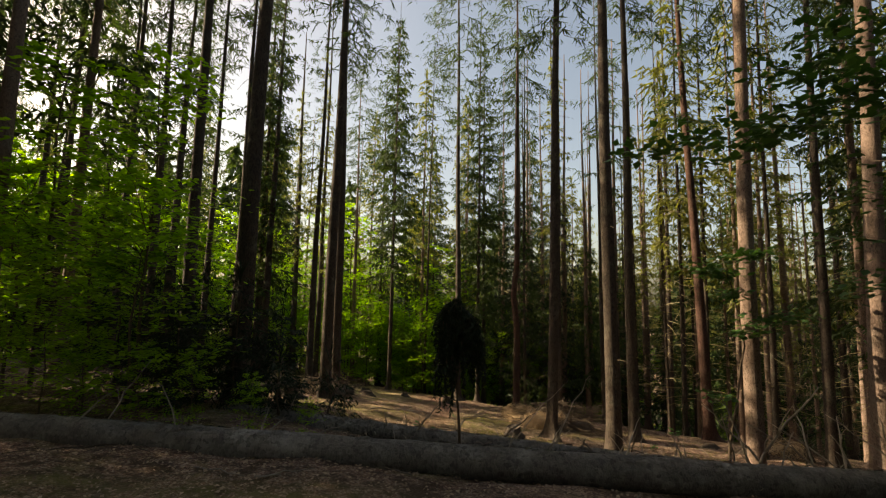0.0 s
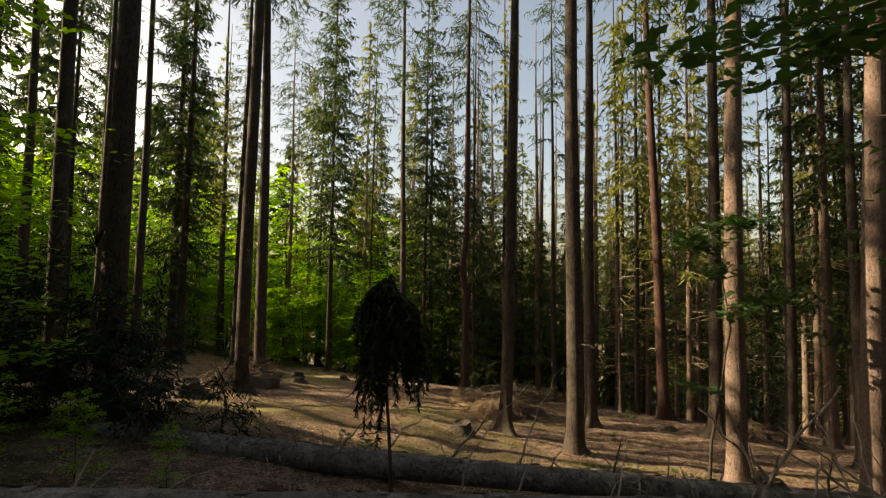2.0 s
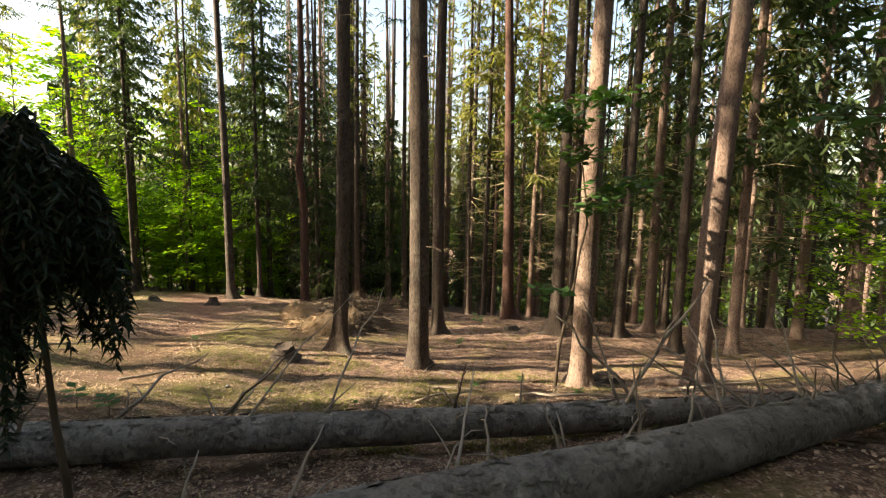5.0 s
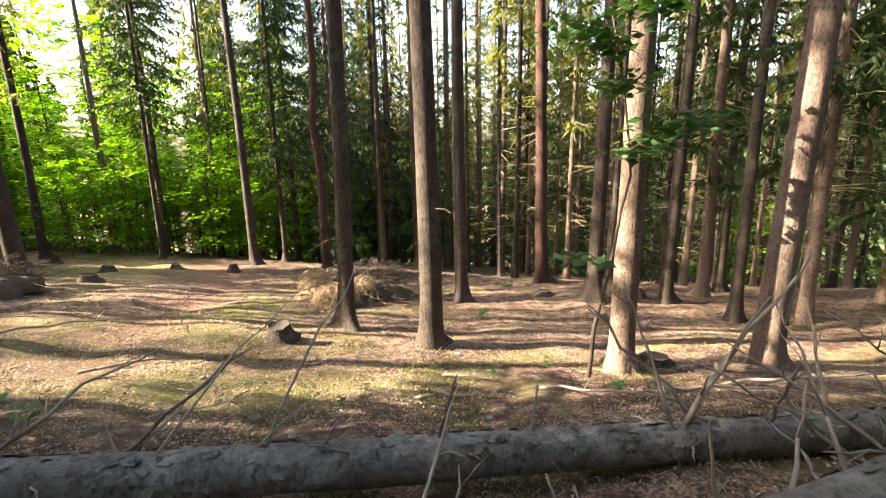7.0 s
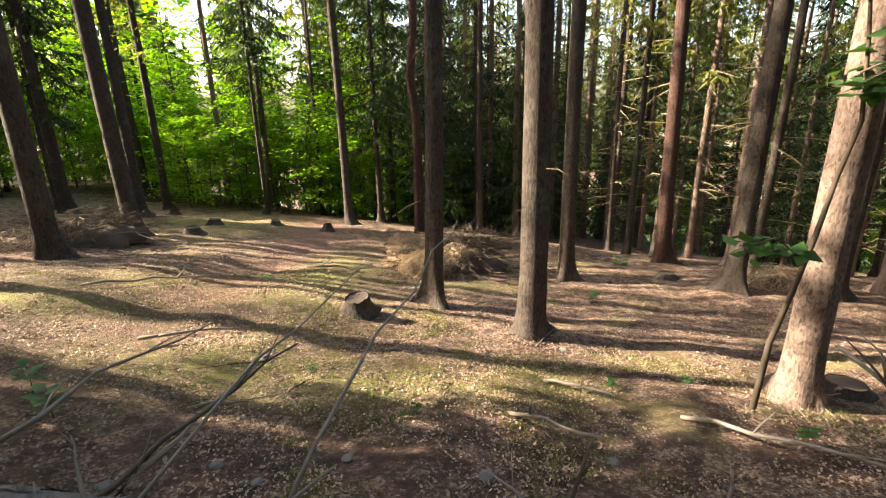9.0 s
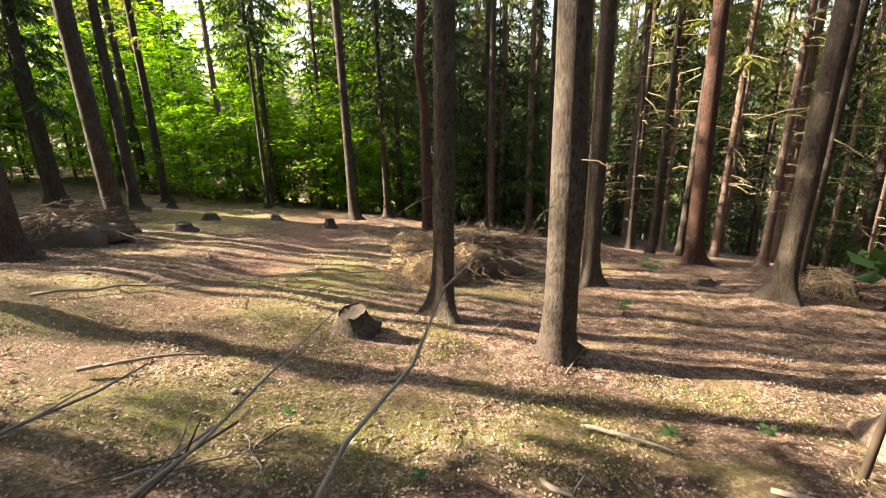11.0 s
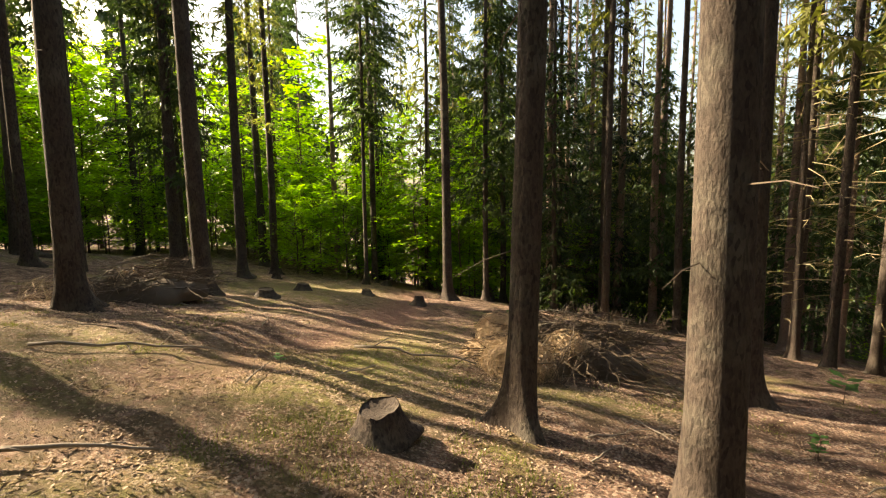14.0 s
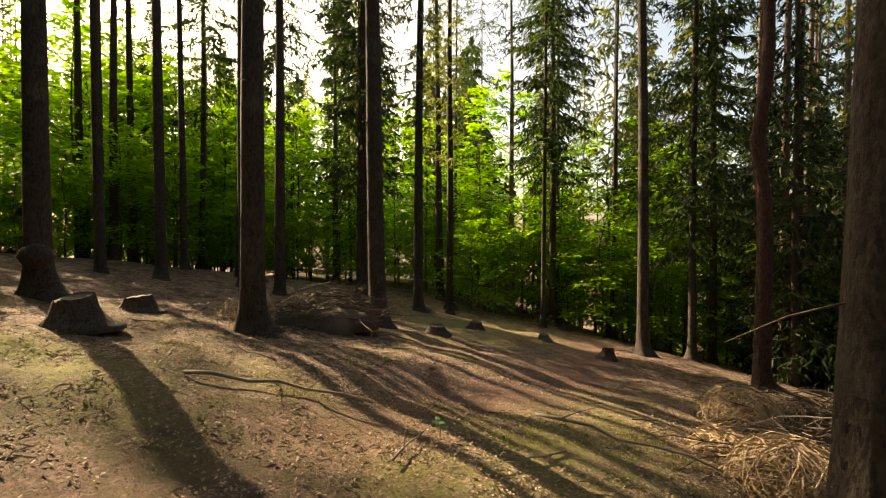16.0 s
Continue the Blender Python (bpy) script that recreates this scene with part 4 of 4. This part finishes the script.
spray(base, (0.25, -0.05, 2.5), (1.05, -0.35, 2.75), 190, 0.145, 0.17)
spray(base, (0.22, -0.04, 2.4), (0.35, -0.35, 2.45), 70, 0.145, 0.12)
spray(base, (0.1, 0, 1.3), (-0.35, -0.12, 1.42), 40, 0.145, 0.09)


# ---- young conifers by the logs ----
def young_fir(x, y, h, low, reach, seed, label, droop=0.4):
    base = tagged(new("young_spruce"), label, "tree", "young spruces")
    base.location = (x, y, gz(x, y))
    v, f = tube([Vector((0.03 * math.sin(k + seed), 0.03 * math.cos(k * 2), h * k / 6 - 0.05 * (k == 0))) for k in range(7)], [0.022 * (1 - 0.13 * k) for k in range(7)], 7, seed)
    part("trunk", v, f, DARKWOOD, base)
    vs, fs, mats = spruce_crown(seed, low=low, high=h, reach=reach, step=0.12, per=5, spray=0.13, wide=0.011, gap=0.07, droop=droop, hang=0.7, ragged=0.1)
    part("crown", vs, fs, [NEEDLES_SHADE, DARKWOOD], base, smooth=False, mats=mats)
    return base


def weeping_spruce(x, y, top, seed):
    """A thin stem with a flat-topped mop of boughs that hang straight down."""
    base = tagged(new("young_spruce"), "small young spruce with hanging boughs on a thin stem, coloured as in shade", "tree", "young spruces")
    base.location = (x, y, gz(x, y))
    r = random.Random(seed)
    u = r.uniform
    v, f = tube([Vector((0.03 * math.sin(k + seed), 0.03 * math.cos(k * 2), top * k / 6 - 0.05 * (k == 0))) for k in range(7)], [0.02 * (1 - 0.12 * k) for k in range(7)], 7, seed)
    part("trunk", v, f, DARKWOOD, base)
    vs, fs, mats = [], [], []
    for _ in range(210):
        a, q = u(0, 6.283), 0.25 * math.sqrt(r.random())
        out = Vector((math.cos(a) * q, math.sin(a) * q * 0.8, 0))
        z = top - 0.5 * q - 0.5 * r.random() ** 2 + 0.03 - 0.12 * max(0.0, math.cos(a))
        fall = u(0.3, 0.8) * (0.75 + 0.35 * math.sin(3 * a + 1)) * (1.12 if out.x < -0.05 else 0.85) * (1 + (0.45 if -0.22 < out.x < -0.14 else 0))
        pts = [Vector((0, 0, z - 0.1)), out * 0.6 + Vector((0, 0, z)), out + Vector((0, 0, z - 0.06))]
        pts += [out * (1 + 0.08 * k) + Vector((u(-.02, .02), u(-.02, .02), z - 0.06 - fall * k / 5)) for k in range(1, 6)]
        for p0, p1 in zip(pts, pts[1:]):
            d = p1 - p0
            q0 = d.cross(Vector((u(-1, 1), u(-1, 1), 0.2))).normalized() * 0.006
            o = len(vs)
            vs += [p0 - q0, p0 + q0, p1]
            fs.append((o, o + 1, o + 2))
            mats.append(1)
            for _ in range(int(d.length * 105) + 2):
                b = p0.lerp(p1, r.random())
                g = Vector((u(-1, 1), u(-1, 1), -u(0.2, 1.3))).normalized() * u(0.04, 0.09)
                q1 = g.cross(Vector((u(-1, 1), u(-1, 1), u(-1, 1)))).normalized() * 0.009
                o = len(vs)
                vs += [b - q1, b + q1, b + g]
                fs.append((o, o + 1, o + 2))
                mats.append(0)
    part("crown", vs, fs, [NEEDLES_SHADE, DARKWOOD], base, smooth=False, mats=mats)


weeping_spruce(0.26, 6.25, 1.98 - gz(0.26, 6.25), 1)
for i, (x, y, h, reach) in enumerate([(-2.7, 8.6, 1.7, 0.8), (-3.3, 8.2, 2.0, 0.9), (-4.3, 9.0, 2.2, 1.0), (-5.2, 9.3, 2.4, 1.0), (-1.75, 8.2, 0.8, 0.5), (-6.2, 9.6, 2.6, 1.1), (-3.9, 7.6, 1.5, 0.8), (-2.4, 7.7, 0.9, 0.6)]):
    young_fir(x, y, h, 0.15, reach, 20 + i, "bushy young spruce near the fallen log, coloured as in shade")


# ---- small growth and litter ----
def seedling(x, y, size, seed):
    r = random.Random(seed)
    base = tagged(new("seedling"), "small green broadleaf seedling in the litter", "plant", "seedlings")
    base.location = (x, y, gz(x, y))
    v, f = tube([(0, 0, -0.02), (0.01, 0, size * 0.5), (0.0, 0.01, size)], [0.004, 0.003, 0.002], 5)
    part("stem", v, f, DARKWOOD, base)
    for k in range(7):
        a = k * 2.4 + r.random()
        d = Vector((math.cos(a), math.sin(a), r.uniform(-0.1, 0.4))) * size * 0.55
        w = Vector((-math.sin(a), math.cos(a), 0)) * size * 0.2
        p = Vector((0, 0, size * (0.5 + 0.07 * k)))
        part("leaf", [p, p + d * 0.5 + w, p + d, p + d * 0.5 - w, p + d * 0.5 + Vector((0, 0, 0.01))], [(0, 1, 4), (1, 2, 4), (2, 3, 4), (3, 0, 4)], MAPLE, base)


for i, (x, y, s) in enumerate([(3.95, 9.0, 0.12), (5.3, 12.2, 0.16), (5.1, 11.9, 0.14), (1.35, 9.3, 0.10), (4.6, 8.9, 0.12), (2.2, 8.6, 0.1), (0.0, 8.3, 0.22), (-0.3, 8.6, 0.2), (6.6, 13.9, 0.35), (0.4, 11.9, 0.12), (4.75, 7.9, 0.14), (2.6, 17.2, 0.3)]):
    seedling(x, y, s, i)


def stone(x, y, s, seed):
    bm = bmesh.new()
    bmesh.ops.create_icosphere(bm, subdivisions=2, radius=s)
    for q in bm.verts:
        q.co *= 1 + 0.35 * noise.noise(q.co * (1.6 / s) + Vector((seed, 0, 0)))
        q.co.z *= 0.45
    me = bpy.data.meshes.new("stone")
    bm.to_mesh(me)
    bm.free()
    me.materials.append(STONE)
    o = tagged(new("stone", me), "small grey stone half sunk in the litter", "stone", "stones")
    o.location = (x, y, gz(x, y) + s * 0.15)
    o.rotation_euler = (0, 0, seed)


STONE = wood("grey_stone", (0.10, 0.095, 0.088), (0.26, 0.24, 0.22))
for i, (x, y, s) in enumerate([(3.93, 10.05, 0.05), (1.05, 7.9, 0.035), (1.75, 8.0, 0.04), (0.9, 9.6, 0.03), (3.4, 7.9, 0.04), (0.6, 7.7, 0.04), (2.55, 7.75, 0.045), (1.3, 7.75, 0.03)]):
    stone(x, y, s, i * 1.3)


def strewn(name, count, area, mat, size, label, category, shape, lift=0.02):
    r = np.random.default_rng(9 + count)
    vs, fs = [], []
    for _ in range(count):
        x, y = area(r)
        z = float(ground_z(x, y)) + 0.035 * noise.fractal(Vector((x * 1.7, y * 1.7, 0.3)), 1.0, 2.0, 4) * math.exp(-max(0, math.hypot(x - 2, y - 9) - 9) / 3) - 0.04 * float(trodden(x, y))
        o = len(vs)
        v, f = shape(r, size * r.uniform(0.5, 1.3))
        vs += [(x + a, y + b, z + c + lift * r.random()) for a, b, c in v]
        fs += [tuple(i + o for i in q) for q in f]
    return tagged(part(name, vs, fs, mat, smooth=False), label, category, kind="stuff")


TWIGWOOD = wood("litter_twigs", (0.13, 0.095, 0.07), (0.38, 0.30, 0.225))


def leaf_shape(r, s):
    a, t, u = r.uniform(0, 6.283), r.uniform(-0.1, 0.25), r.uniform(-0.15, 0.15)
    c, d = math.cos(a) * s, math.sin(a) * s
    return [(0, 0, 0.004), (0.5 * c - 0.3 * d, 0.5 * d + 0.3 * c, s * u + 0.01), (c, d, s * t * 0.5 + 0.01), (0.5 * c + 0.3 * d, 0.5 * d - 0.3 * c, -s * u * 0.5 + 0.012)], [(0, 1, 2), (0, 2, 3)]


def twig_shape(r, s):
    a = r.uniform(0, 6.283)
    c, d, w = math.cos(a) * s, math.sin(a) * s, 0.0012 + 0.0014 * r.random()
    px, py = -math.sin(a) * w, math.cos(a) * w
    return [(-px, -py, 0), (px, py, 0), (c + px * 0.5, d + py * 0.5, 0.01), (0.5 * c, 0.5 * d, 0.012 + w), (c, d, 0.012)], [(0, 1, 3), (1, 2, 3), (0, 3, 4), (3, 2, 4)]


def tuft_shape(r, s):
    vs, fs = [], []
    for _ in range(7):
        a, l = r.uniform(0, 6.283), s * r.uniform(0.6, 1.2)
        bx, by = r.normal(0, 0.03), r.normal(0, 0.03)
        lx, ly = math.cos(a) * l * 0.5, math.sin(a) * l * 0.5
        o = len(vs)
        vs += [(bx - 0.003 * math.sin(a), by + 0.003 * math.cos(a), -0.01), (bx + 0.003 * math.sin(a), by - 0.003 * math.cos(a), -0.01), (bx + lx, by + ly, l * 0.7)]
        fs.append((o, o + 1, o + 2))
    return vs, fs


def over(r):
    """A spot on the floor; litter gathers in drifts."""
    while True:
        x, y = 2 + 3.6 * r.normal(), 6.5 + abs(5.0 * r.normal()) - 1.0
        if noise.fractal(Vector((x * 1.3, y * 1.3, 9.0)), 1.0, 2.0, 3) > 0.5 * r.random() - 0.35:
            return x, y


strewn("leaf_litter", 46000, over, LITTER, 0.024, "dry brown and pale fallen leaves strewn on the floor", "leaf litter", leaf_shape, 0.008)
strewn("leaf_litter", 7000, lambda r: (r.uniform(-4, 5), r.uniform(2.0, 5.6)), LITTER, 0.04, "dry brown fallen leaves before the thick log", "leaf litter", leaf_shape, 0.008)
strewn("leaf_litter", 10000, lambda r: (r.uniform(-6, 2.5), r.uniform(8.8, 16)), LITTER, 0.026, "dry brown fallen leaves beside the footpath", "leaf litter", leaf_shape, 0.008)
strewn("twig_litter", 8000, over, TWIGWOOD, 0.075, "thin dry twigs and needles strewn on the floor", "twig litter", twig_shape, 0.006)


def mossy(r):
    while True:
        x, y = over(r)
        if noise.noise(Vector((x * 0.8, y * 0.8, 4.0))) > 0.12 and float(trodden(x, y)) < 0.4:
            return x, y


strewn("grass", 7000, mossy, GRASS, 0.05, "short yellow-green moss and grass tufts", "grass", tuft_shape, 0.0)
